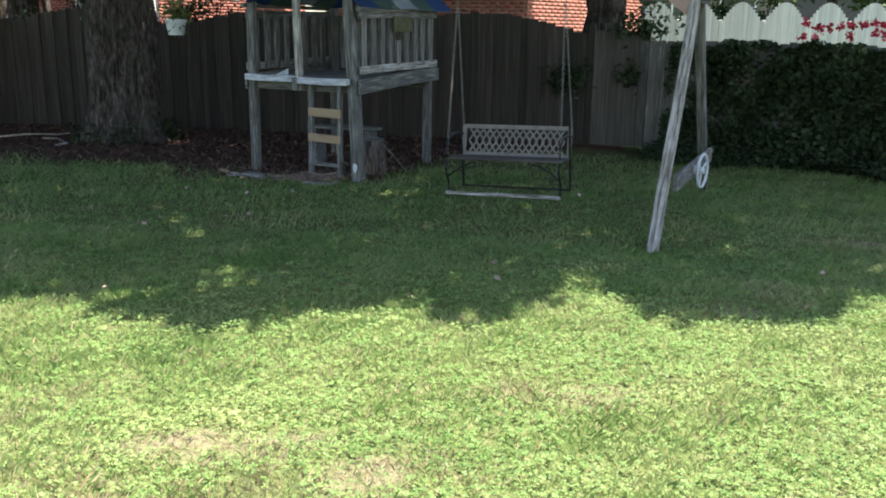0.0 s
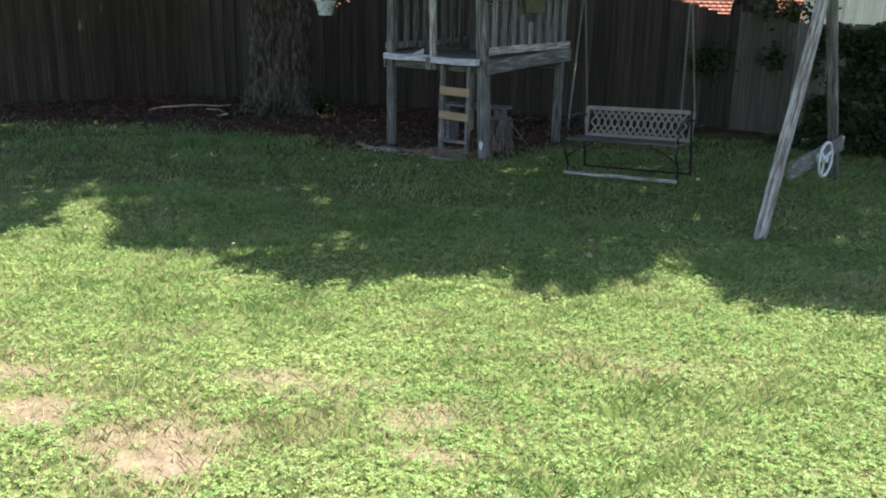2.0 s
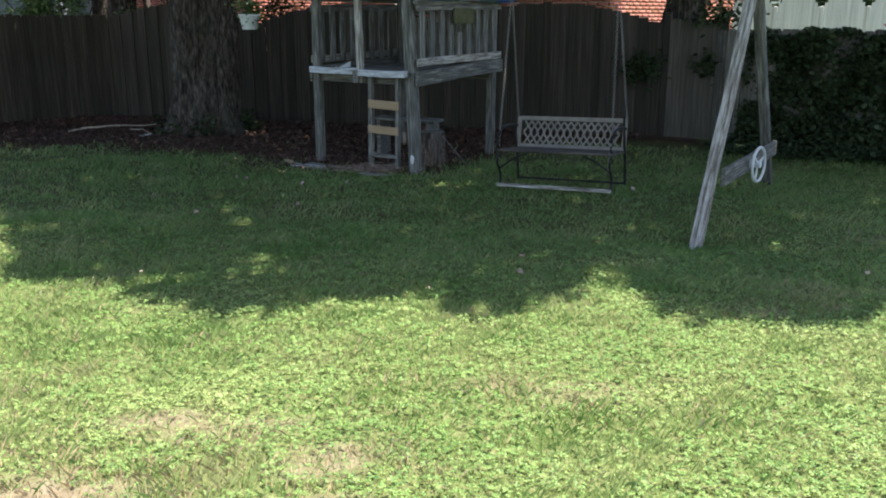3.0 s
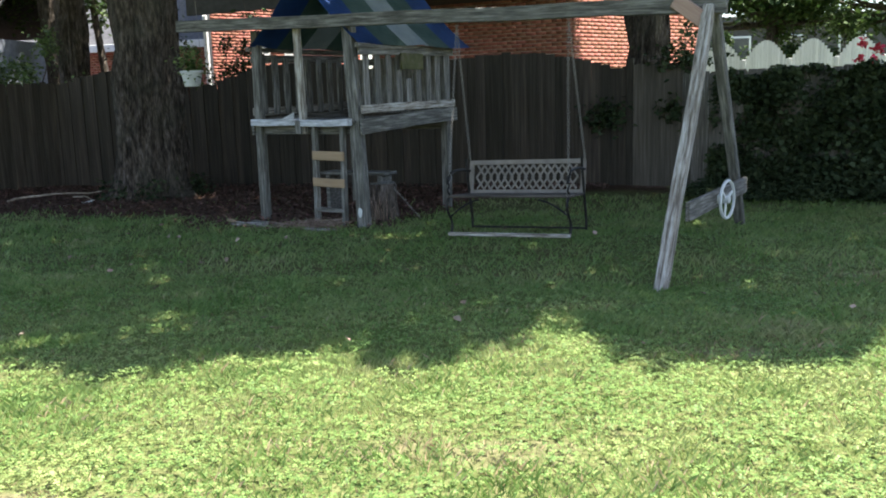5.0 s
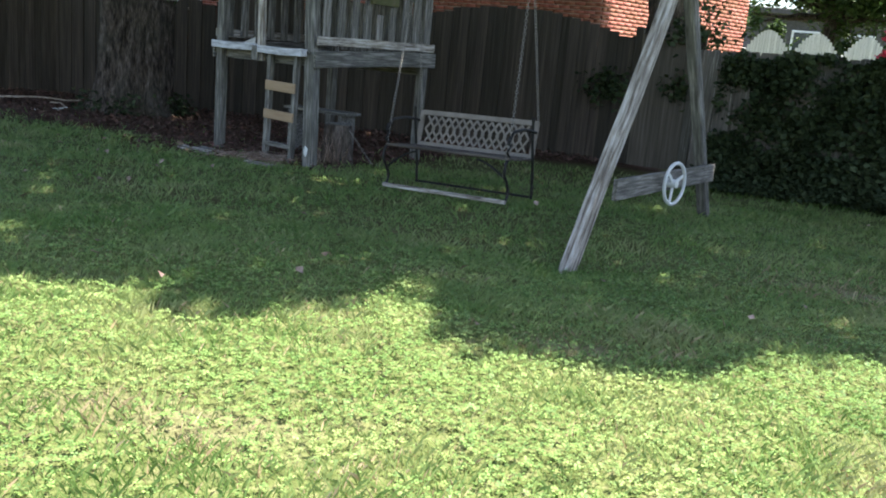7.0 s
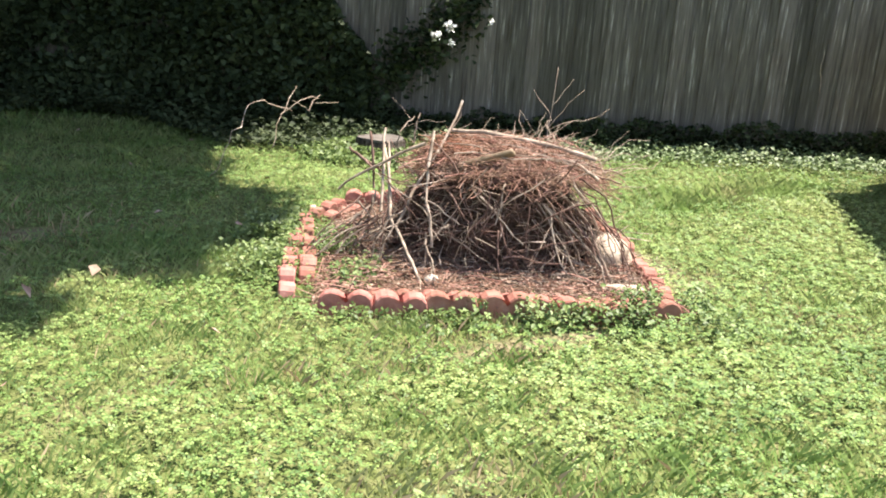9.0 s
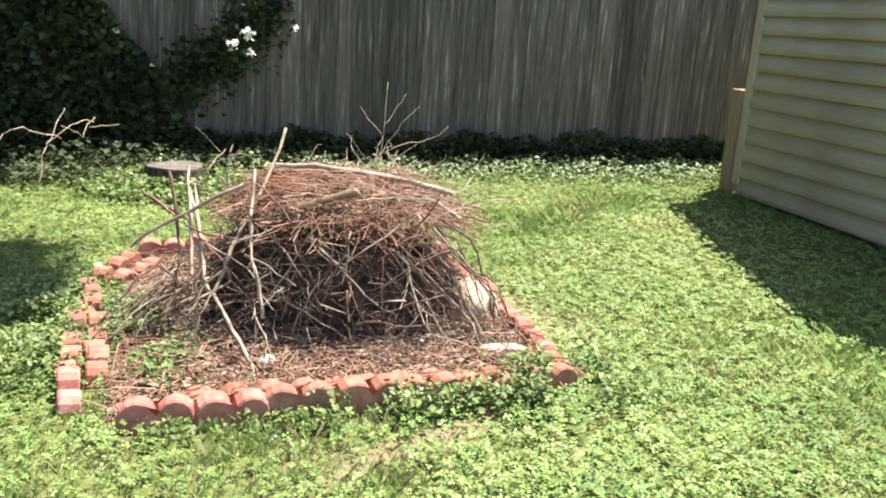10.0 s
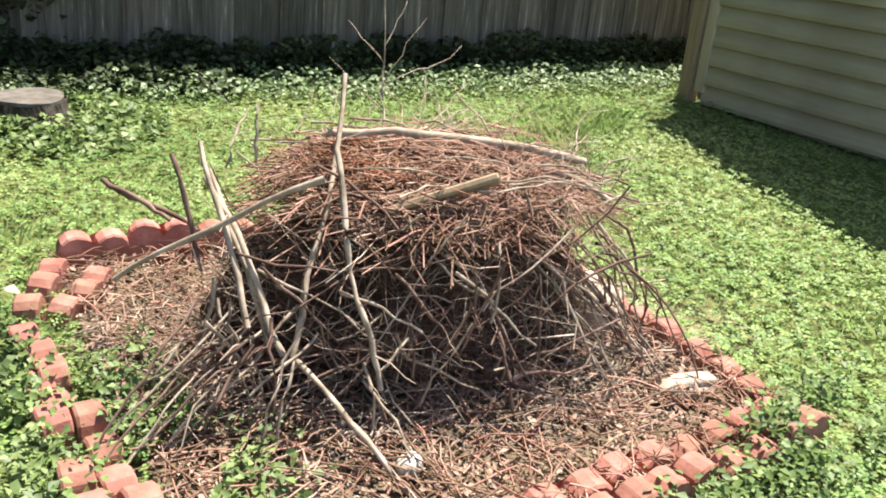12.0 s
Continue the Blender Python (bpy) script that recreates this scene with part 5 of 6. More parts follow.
def ivy_wall():
    g = np.random.default_rng(41)
    a, b = np.array([3.25, 13.25]), np.array([7.05, 10.07])
    n = 30000
    s = g.random(n)
    hgt = 1.61 + 0.07 * np.sin(s * 40) * np.sin(s * 13) - 0.9 * np.clip((s - 0.86) / 0.14, 0, 1)
    z = g.random(n) ** 0.9 * hgt
    thick = 0.20 + 0.12 * wave(s * 9, z * 2, 1.0, 2) + 0.20 * np.clip(0.6 - z, 0, 1)
    keep = wave(s * 12, z * 3.5, 1.0, 7) + g.normal(0, 0.28, n) > -0.42 - 0.4 * (z < 0.5) + 0.45 * np.clip(1 - s / 0.5, 0, 1) * np.clip(z / 0.5, 0, 1)
    off = 0.02 + g.random(n) * thick
    d = (b - a) / np.linalg.norm(b - a)
    nr = np.array([d[1], -d[0]])
    p = a + (b - a) * s[:, None] + nr * off[:, None]
    pts = np.concatenate([p, z[:, None]], 1)[keep]
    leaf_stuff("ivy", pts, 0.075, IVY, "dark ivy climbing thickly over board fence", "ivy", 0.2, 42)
    # ivy creeping over the soil at the fence foot
    n = 11000
    s = g.random(n) * 1.30
    w = g.random(n) ** 1.4 * (0.85 + 0.45 * np.sin(s * 9))
    p = a + (b - a) * s[:, None] + nr * (0.15 + w)[:, None]
    z = 0.04 + g.random(n) * (0.22 * np.clip(1 - w, 0.25, 1))
    pts = np.concatenate([p, z[:, None]], 1)
    leaf_stuff("ground_ivy", pts, 0.055, IVY, "ivy creeping over ground at fence foot", "ivy", 0.7, 43)
    # weeds along the sunny fence's foot, coloured dark for the shade it casts there
    n = 9500
    s = g.random(n) * 1.22
    a2, b2 = np.array([6.9, 10.2]), np.array([10.3, 7.36])
    p = a2 + (b2 - a2) * s[:, None] + nr * (0.02 + 0.20 * g.random(n) ** 1.2)[:, None]
    z = 0.02 + rise(p[:, 0], p[:, 1]) + g.random(n) ** 1.5 * 0.24 * (1 + 0.30 * wave(s * 34, s, 1.0, 3))
    leaf_stuff("fence_weeds", np.concatenate([p, z[:, None]], 1), 0.045, IVY, "low weeds along fence foot, dark to stand for fence shade", "weeds", 0.6, 44)
    # paler leaves in front, with sunlight put into their colour
    n = 6000
    s = g.random(n) * 1.15
    w = 0.22 + 0.55 * g.random(n) ** 1.3
    p = a2 + (b2 - a2) * s[:, None] + nr * w[:, None]
    z = 0.02 + rise(p[:, 0], p[:, 1]) + g.random(n) * 0.10 * (1 + 0.6 * wave(s * 30, w * 8, 1.0, 5))
    leaf_stuff("border_weeds", np.concatenate([p, z[:, None]], 1), 0.034, WEED_SUNLIT, "weeds in front of fence, sunlight put into their pale colour", "weeds", 0.7, 53)
    # rose branch with dark leaves on the fence
    n = 1500
    t = g.random(n)
    p0, p1 = np.array([7.05, 10.05, 0.40]), np.array([7.80, 9.42, 1.35])
    pts = p0 + (p1 - p0) * t[:, None] + g.normal(0, 1, (n, 3)) * np.array([0.07, 0.05, 0.16]) + np.array([-0.04, -0.045, 0.0])
    leaf_stuff("climbing_rose", pts, 0.06, IVY, "dark climbing rose spray on fence", "rose", 0.3, 45)
    for k, (c, m) in enumerate((((7.33, 9.40, 0.97), 0.75), ((7.43, 9.34, 1.06), 0.7), ((7.45, 9.32, 0.92), 0.5), ((7.74, 9.16, 1.13), 0.45))):
        pts = np.array(c) + g.normal(0, 0.028 * m, (26, 3))
        v, f = leaves(pts, 0.05 * m, 0.2, g, 0.9)
        ob = part("white_flower", np_mesh("white_flower", v, f), PETAL_W)
        tagged(ob, "white rose bloom on fence climber", "flower", "white roses")
    # small pieces of ivy on the back fence and the gate
    pts = np.concatenate([np.array([1.75, 13.80, 1.02]) + g.normal(0, 1, (260, 3)) * np.array([0.17, 0.03, 0.12]),
                          np.array([2.75, 13.60, 1.08]) + g.normal(0, 1, (160, 3)) * np.array([0.14, 0.04, 0.10]),
                          np.array([2.85, 13.55, 1.82]) + g.normal(0, 1, (300, 3)) * np.array([0.22, 0.06, 0.10]),
                          np.array([2.95, 13.70, 2.15]) + g.normal(0, 1, (60, 3)) * np.array([0.10, 0.06, 0.12])])
    leaf_stuff("fence_vine", pts, 0.085, IVY, "leafy vine sprigs on the gate", "vine", 0.2, 46)
    # ivy round the big stump
    n = 3000
    th, rr = g.uniform(0, 6.28, n), 0.27 + 0.42 * g.random(n)
    pts = np.stack([6.67 + rr * np.cos(th), 8.97 + rr * np.sin(th), 0.03 + 0.095 * g.random(n) * (1.0 - 0.7 * (rr - 0.27) / 0.42)], -1)
    leaf_stuff("stump_ivy", pts, 0.042, WEED, "green ivy growing round stump", "ivy", 0.6, 47)
    # leaves round the brick edging
    rows = []
    for (p0, p1, cnt, sp, hh) in (((5.35, 5.36), (6.45, 4.90), 1500, 0.09, 0.10), ((4.85, 5.58), (5.4, 5.34), 260, 0.06, 0.05), ((5.05, 5.95), (5.42, 6.75), 520, 0.07, 0.08), ((4.72, 6.15), (5.15, 7.05), 2600, 0.15, 0.09), ((4.98, 6.05), (5.30, 6.72), 700, 0.06, 0.07),
                                  ((5.05, 5.85), (5.3, 6.2), 300, 0.09, 0.06), ((6.0, 5.20), (6.42, 5.08), 800, 0.07, 0.13)):
        t = g.random(cnt)
        q = np.array(p0) + (np.array(p1) - np.array(p0)) * t[:, None] + g.normal(0, sp * 0.6, (cnt, 2))
        keep = wave(q[:, 0], q[:, 1], 5.0, 3) > -0.25
        z = 0.02 + hh * g.random(cnt)
        rows.append(np.concatenate([q, z[:, None]], 1)[keep])
    leaf_stuff("edging_ivy", np.concatenate(rows), 0.024, WEED, "small ivy creeping between edging bricks", "ivy", 0.6, 48)
    # mulch leaves under the tree and tower
    n = 20000
    x, y = g.uniform(-11, 1.8, n), g.uniform(9.5, 15.0, n)
    k = g.random(n) < mulched(x, y)
    leaf_stuff("fallen_leaves", np.stack([x[k], y[k], 0.015 + 0.03 * g.random(k.sum())], -1), 0.05, MULCH, "fallen red-brown leaves under tree", "leaf litter", 0.9, 49)


ivy_wall()


def dead_vines():
    g = np.random.default_rng(51)
    grp = []
    for p in (((5.05, 8.25, 0.03), (5.30, 8.60, 0.28), (5.62, 9.10, 0.42), (6.05, 9.45, 0.30)), ((5.72, 9.0, 0.05), (5.85, 9.15, 0.30), (6.02, 9.40, 0.44), (6.1, 9.5, 0.50)),
              ((5.85, 9.15, 0.30), (6.05, 9.25, 0.42), (6.3, 9.5, 0.40)), ((6.3, 9.6, 0.35), (6.65, 9.9, 0.32)), ((6.02, 9.35, 0.40), (6.2, 9.45, 0.30), (6.35, 9.6, 0.42))):
        for q0, q1 in zip(p, p[1:]):
            grp.append(tubes(wobbly([q0], [q1], 6, 0.07, g), np.full((1, 6), 0.0035), 4))
    v, f = join_np(*grp)
    ob = part("dead_vine", np_mesh("dead_vine", v, f), STICK)
    tagged(ob, "pale dead vine arching over ground ivy", "vine")
    for k, (q0, q1, r) in enumerate((((10.05, 7.50, 0.75), (10.02, 7.50, 1.1), 0.005), ((-7.2, 12.6, 0.03), (-6.0, 13.2, 0.10), 0.02), ((-6.3, 12.9, 0.05), (-5.75, 12.5, 0.04), 0.015))):
        v, f = tubes(wobbly([q0], [q1], 7, 0.05, g), np.linspace(r, r * 0.5, 7)[None], 5)
        ob = part("fallen_stick", np_mesh("fallen_stick", v, f), STICK, smooth=True)
        tagged(ob, "thin dry fallen stick by the fence", "stick")


dead_vines()


# ---------------------------------------------------------------- beyond the fences
def brick_wall_np(a, b, z0, z1, holes=()):
    """Bricks in running bond, proud of the mortar, in the wall's own frame."""
    length = (Vector((*b, 0)) - Vector((*a, 0))).length
    c, h = [], []
    z, r = z0, 0
    while z < z1:
        x = -0.1 if r % 2 else 0.0
        while x < length:
            x0, x1 = max(x, 0), min(x + 0.205, length)
            mid = ((x0 + x1) / 2, z + 0.033)
            if x1 - x0 > 0.03 and not any(p[0] < mid[0] < p[1] and p[2] < mid[1] < p[3] for p in holes):
                c.append((mid[0], 0, mid[1]))
                h.append(((x1 - x0) / 2, 0.02, 0.0325))
            x += 0.216
        z += 0.077
        r += 1
    return boxes_np(c, h)


def brick_house(name, walls, z1, label, roof_pts=None, depth=6.0):
    """Wall pieces from corner to corner, each with mortar body and bricks."""
    m0 = pose(walls[0][0][0], walls[0][0][1], 0)
    ho = thing(name, m0, label, "house")
    for a, b, zlow, holes in walls:
        m = along((*a, 0), (*b, 0))
        m.translation = Vector((*a, 0))
        ln = (Vector(b) - Vector(a)).length
        wall = part("wall", box_bm(ln, 0.22, z1, 0), MORTAR, ho, m=m @ pose(ln / 2, 0.11 + 0.014, z1 / 2))
        v, f = brick_wall_np(a, b, zlow, z1, holes)
        part("bricks", np_mesh("bricks", v, f), BRICK, wall, "red facing bricks", m, kind="stuff")
        for x0, x1, za, zb in holes:
            win = part("window", box_bm(x1 - x0, 0.05, zb - za, 0.008), PAINT_W, wall, "white framed window", m @ pose((x0 + x1) / 2, -0.01, (za + zb) / 2))
            for k in (0, 1):
                part("pane", box_bm(x1 - x0 - 0.12, 0.012, (zb - za) / 2 - 0.09, 0.003), GLASS, win, m=m @ pose((x0 + x1) / 2, -0.04, za + (zb - za) * (0.25 + 0.5 * k)))
    return ho


H1 = brick_house("house", [((-3.2, 20.2), (1.28, 18.90), 1.2, ()), ((1.28, 18.90), (4.25, 22.28), 1.2, ())], 4.6, "red brick neighbour house behind the fence")
bm = bmesh.new()
rf = [bm.verts.new(p) for p in ((-3.6, 19.9, 4.55), (1.30, 18.45, 4.55), (4.75, 22.3, 4.55), (2.5, 25.5, 7.2), (-2.5, 26.5, 7.2))]
bm.faces.new(rf)
bmesh.ops.solidify(bm, geom=bm.faces[:], thickness=0.15)
part("roof", bm, DARK_ROOF, H1, m=Matrix())
# unseen slab above the dark wall, added to keep sky light off it
part("porch_roof", box_bm(5.9, 4.6, 0.14, 0.01), DARK_ROOF, H1, m=along((-4.95, 18.2, 3.4), (0.62, 16.6, 3.4)))

# unseen front strip, added to cut the low sky light under the slab
part("porch_fascia", box_bm(5.9, 0.06, 0.45, 0.01), DARK_ROOF, H1, m=along((-5.57, 15.98, 3.2), (0.0, 14.38, 3.2)))

H2 = brick_house("house", [((-7.75, 22.0), (-4.75, 25.4), 1.2, ((1.36, 1.62, 2.45, 2.85), (2.05, 2.32, 2.45, 2.85)))], 6.2, "sunlit red brick house with white gutter pipe")
part("downpipe", box_bm(0.11, 0.09, 3.3, 0.02), PAINT_W, H2, "white gutter downpipe", pose(-7.85, 21.9, 1.95))
bm = bmesh.new()
rf = [bm.verts.new(p) for p in ((-8.3, 21.7, 6.2), (-3.4, 24.6, 6.2), (-6.4, 29, 9), (-10.5, 27, 9))]
bm.faces.new(rf)
bmesh.ops.solidify(bm, geom=bm.faces[:], thickness=0.15)
part("roof", bm, DARK_ROOF, H2, m=Matrix())

H3 = brick_house("house", [((-19.0, 27.2), (-8.6, 25.6), 1.0, ((2.0, 3.2, 1.4, 2.6), (7.3, 8.2, 1.3, 2.6)))], 3.3, "low brick house with pale grey shingle roof")
bm = bmesh.new()
rf = [bm.verts.new(p) for p in ((-19.6, 26.6, 3.25), (-8.1, 24.9, 3.25), (-8.4, 29.5, 6.4), (-18.5, 31.5, 6.4))]
bm.faces.new(rf)
bmesh.ops.solidify(bm, geom=bm.faces[:], thickness=0.12)
part("roof", bm, SHINGLE, H3, m=Matrix())
part("fascia", box_bm(11.6, 0.05, 0.22, 0.01), PAINT_W, H3, "white fascia board", along((-19.6, 26.56, 3.16), (-8.1, 24.86, 3.16)))

def blue_shed():
    """A neighbour's low outbuilding behind the corner of the fence."""
    x0, x1, y0, y1, eave = -15.6, -11.15, 18.0, 21.0, 2.95
    sh = thing("outbuilding", pose(x1, y0, 0), "blue-grey sided outbuilding with white eave behind fence", "outbuilding")
    part("wall", box_bm(x1 - x0, y1 - y0, eave, 0.01), BLUE_SIDING, sh, m=pose((x0 + x1) / 2, (y0 + y1) / 2 + 0.02, eave / 2))
    n = 15
    for i in range(n):
        z = eave * (i + 0.5) / n
        part("siding_board", box_bm(x1 - x0 - 0.09, 0.016, eave / n + 0.012, 0.004), BLUE_SIDING, sh, m=pose((x0 + x1) / 2 - 0.04, y0 - 0.004, z, -4))
    part("corner_trim", box_bm(0.09, 0.06, eave, 0.008), BLUE_SIDING, sh, m=pose(x1 - 0.03, y0 - 0.01, eave / 2))
    part("fascia", box_bm(x1 - x0 + 0.4, 0.04, 0.16, 0.008), PAINT_W, sh, "white eave board", pose((x0 + x1) / 2 + 0.05, y0 - 0.24, eave + 0.10))
    for a, b in (((y0 - 0.26, eave + 0.20), ((y0 + y1) / 2, 4.55)), ((y1 + 0.26, eave + 0.20), ((y0 + y1) / 2, 4.55))):
        pa, pb = Vector(((x0 + x1) / 2, *a)), Vector(((x0 + x1) / 2, *b))
        part("roof_slope", box_bm((pb - pa).length, x1 - x0 + 0.4, 0.06, 0.008), DARK_ROOF, sh, m=along(pa, pb))


blue_shed()

H4 = thing("house", pose(12, 47, 0), "distant dark house beyond white picket fence", "house")
part("wall", box_bm(16, 5, 4.6, 0.02), DARK_ROOF, H4, m=pose(15, 50, 2.3))
for x in (9.5, 12.0, 15.0):
    w = part("window", box_bm(1.3, 0.08, 1.4, 0.02), PAINT_W, H4, m=pose(x, 47.46, 3.3))
    part("pane", box_bm(1.1, 0.03, 1.2, 0.005), GLASS, w, m=pose(x, 47.40, 3.3))
part("roof", box_bm(17, 6, 0.3, 0.05), DARK_ROOF, H4, m=pose(15, 50, 4.8))


def picket_fence():
    """White scalloped panels: each arched panel of narrow pickets."""
    a, b = Vector((3.4, 24.4, 0)), Vector((16.0, 23.2, 0))
    m = along(a, b)
    m.translation = a
    fo = thing("white_picket_fence", m, "white scalloped picket fence in bright sunshine", "fence")
    ln = (b - a).length
    pitch, n = 1.10, int(ln / 1.10)
    me = board_mesh("picket", 0.062, 0.02, False)
    me.materials.append(PICKET)
    for i in range(n):
        panel = part("panel_rail", box_bm(pitch - 0.04, 0.04, 0.09, 0.006), PICKET, fo, m=m @ pose(pitch * (i + 0.5), 0.03, 1.7))
        part("post", box_bm(0.1, 0.1, 2.1, 0.01), PICKET, fo, m=m @ pose(pitch * i, 0.02, 1.05))
        for k in range(16):
            u = (k + 0.5) / 16
            h = 2.04 + 0.52 * math.sin(math.pi * u)
            part("picket", me, None, panel, m=m @ pose(pitch * (i + u * 0.97), 0, 0) @ Matrix.Diagonal((1, 1, h, 1)))


picket_fence()


def shrub(name, at, size, n, leaf, mat, label, category, seed, stem=True):
    g = np.random.default_rng(seed)
    m = pose(*at)
    sh = thing(name, m, label, category)
    k = 16
    c = g.normal(0, 0.42, (k, 3)) * np.array(size)
    c[:, 2] = np.abs(c[:, 2]) + size[2] * 0.35
    rad = g.uniform(0.15, 0.34, k) * min(size)
    i = g.integers(0, k, n)
    p = np.array(at) + c[i] + g.normal(0, 1, (n, 3)) * rad[i][:, None]
    p[:, 2] = np.maximum(p[:, 2], at[2] + 0.05)
    v, f = leaves(p, leaf, 0.4, g)
    part("foliage", np_mesh("foliage", v, f), mat, sh, m=Matrix())
    if stem:
        st = np.repeat(np.array([at], float), k, 0)
        v, f = tubes(wobbly(st, np.array(at) + c, 6, 0.06, g), np.linspace(0.03, 0.008, 6)[None] * np.ones((k, 1)), 5)
        part("stems", np_mesh("stems", v, f), BARK, sh, m=Matrix(), smooth=True)
    return sh


def slim_tree(base, r, h, lean, seed, crown_at, size, n, leaf, label, mat=LEAF):
    g = np.random.default_rng(seed)
    m = pose(base[0], base[1], 0)
    tr = thing("tree", m, label, "tree")
    part("trunk", trunk_mesh(base, r, r * 0.75, h, seed, lean, 0.15, 20, 24, 0.03), BARK, tr, m=m, smooth=True)
    k = 34
    c = g.normal(0, 0.45, (k, 3)) * np.array(size) + np.array(crown_at)
    st = np.repeat(np.array([[base[0] + lean[0] * h, base[1] + lean[1] * h, h * 0.96]]), k, 0)
    v, f = tubes(wobbly(st, c, 7, 0.06, g), np.linspace(r * 0.5, 0.015, 7)[None] * np.ones((k, 1)), 5)
    part("branchwork", np_mesh("branchwork", v, f), BARK, tr, m=Matrix(), smooth=True)
    i = g.integers(0, k, n)
    p = c[i] + g.normal(0, 1, (n, 3)) * np.array([0.55, 0.55, 0.40]) * (min(size) / 2.5)
    v, f = leaves(p, leaf, 0.5, g)
    part("crown", np_mesh("crown", v, f), mat, tr, m=Matrix())


shrub("shrub", (-9.9, 17.0, 0.1), (1.5, 0.8, 2.5), 5000, 0.10, WEED, "sunlit leafy shrub behind back fence", "shrub", 61)
shrub("shrub", (-7.4, 17.8, 0.1), (1.2, 0.8, 2.3), 3200, 0.09, IVY, "dark leafy shrub behind back fence", "shrub", 62)
shrub("shrub", (-5.6, 17.6, 0.1), (0.7, 0.6, 2.3), 1800, 0.09, IVY, "dark leafy shrub beside white pipe", "shrub", 63)
slim_tree((-10.35, 19.6), 0.34, 5.5, (-0.05, 0), 71, (-10.6, 19.2, 6.6), (3.2, 2.2, 1.2), 5000, 0.16, "dark tree with heavy trunk behind fence")
slim_tree((-9.7, 20.6), 0.10, 4.6, (-0.10, 0), 72, (-11.0, 20.6, 4.1), (2.0, 1.2, 1.0), 3000, 0.14, "slim leaning dark tree behind fence")
slim_tree((6.9, 27.5), 0.20, 3.4, (0.02, 0), 73, (6.9, 27.5, 4.2), (3.4, 2.0, 1.5), 9000, 0.18, "dark spreading tree beyond white picket fence")
slim_tree((10.6, 26.5), 0.18, 3.4, (-0.06, 0), 74, (10.6, 26.5, 4.0), (3.4, 2.0, 1.6), 9000, 0.18, "dark green tree beyond white picket fence")

for hx, hs in ((4.6, 171), (7.6, 172), (10.8, 173), (14.0, 174)):
    shrub("shrub", (hx, 26.0, 0.0), (2.0, 0.6, 2.9), 3600, 0.13, LEAF, "dark green shrub behind white picket fence", "shrub", hs)

# red roses over the ivy fence
shrub("rose_bush", (5.3, 12.75, 0.0), (0.9, 0.3, 0.85), 2200, 0.075, IVY, "rose bush with red blooms above ivy fence", "rose bush", 81)
shrub("rose_bush", (6.4, 12.2, 0.0), (0.8, 0.3, 1.15), 2600, 0.08, IVY, "tall dark leafy rose bush behind fence", "rose bush", 82)
gr = np.random.default_rng(83)
for k in range(16):
    c = np.array([4.75 + 1.35 * gr.random(), 12.75 - 0.3 * gr.random(), 1.66 + 0.24 * gr.random()])
    v, f = leaves(c + gr.normal(0, 0.028, (30, 3)), 0.055, 0.2, gr, 0.9)
    tagged(part("red_rose", np_mesh("red_rose", v, f), PETAL_R), "red rose bloom above ivy fence", "flower", "red roses")


# ---------------------------------------------------------------- small things
def hanging_pot():
    m = pose(-3.70, 11.75, 1.62)
    po = thing("hanging_pot", m, "white hanging pot with trailing green plant", "plant pot")
    bm = bmesh.new()
    prof = [(0.0, 0.0), (0.10, 0.0), (0.135, 0.17), (0.15, 0.175), (0.15, 0.205), (0.13, 0.205), (0.12, 0.16), (0.0, 0.16)]
    bmv = [bm.verts.new((r, 0, z)) for r, z in prof]
    ed = [bm.edges.new((bmv[i], bmv[i + 1])) for i in range(len(bmv) - 1)]
    bmesh.ops.spin(bm, geom=bmv + ed, cent=(0, 0, 0), axis=(0, 0, 1), angle=2 * math.pi, steps=28)
    bmesh.ops.remove_doubles(bm, verts=bm.verts[:], dist=0.0005)
    bmesh.ops.recalc_face_normals(bm, faces=bm.faces[:])
    part("pot", bm, PLASTIC_W, po, m=m, smooth=False)
    g = np.random.default_rng(91)
    p = np.array([-3.70, 11.75, 1.90]) + g.normal(0, 1, (420, 3)) * np.array([0.09, 0.09, 0.11])
    v, f = leaves(p, 0.06, 0.4, g)
    part("plant", np_mesh("plant", v, f), WEED, po, m=Matrix())
    top = np.array([-3.70, 11.75, 6.3])
    st = np.array([[-3.70 + 0.14 * math.cos(a), 11.75 + 0.14 * math.sin(a), 1.82] for a in (0.3, 2.4, 4.5)])
    v, f = tubes(wobbly(st, np.repeat(top[None], 3, 0), 5, 0.0, g), np.full((3, 5), 0.003), 4)
    part("hanging_wire", np_mesh("hanging_wire", v, f), CHAIN, po, m=Matrix())


hanging_pot()


def low_branch():
    """A low leafy spray of the big tree, hanging over the back fence."""
    g = np.random.default_rng(97)
    ob = thing("hanging_branch", pose(-4.7, 13.3, 4.6), "dark leafy spray drooping from big tree", "branch")
    path = wobbly([(-4.75, 13.25, 5.0)], [(-3.35, 13.0, 2.62)], 9, 0.04, g)
    path[0, :, 2] += np.sin(np.linspace(0, np.pi, 9)) * 0.35
    v, f = tubes(path, np.linspace(0.03, 0.004, 9)[None], 5)
    part("stem", np_mesh("stem", v, f), BARK, ob, m=Matrix(), smooth=True)
    c = path[0, 6 + g.integers(0, 3, 60)] + g.normal(0, 1, (60, 3)) * np.array([0.16, 0.1, 0.08])
    v, f = leaves(c, 0.10, 0.4, g)
    part("leaf_spray", np_mesh("leaf_spray", v, f), LEAF, ob, m=Matrix())


low_branch()


def loose(name, bm, mat, m, label, category, smooth=False):
    return tagged(part(name, bm, mat, m=m, smooth=smooth), label, category)


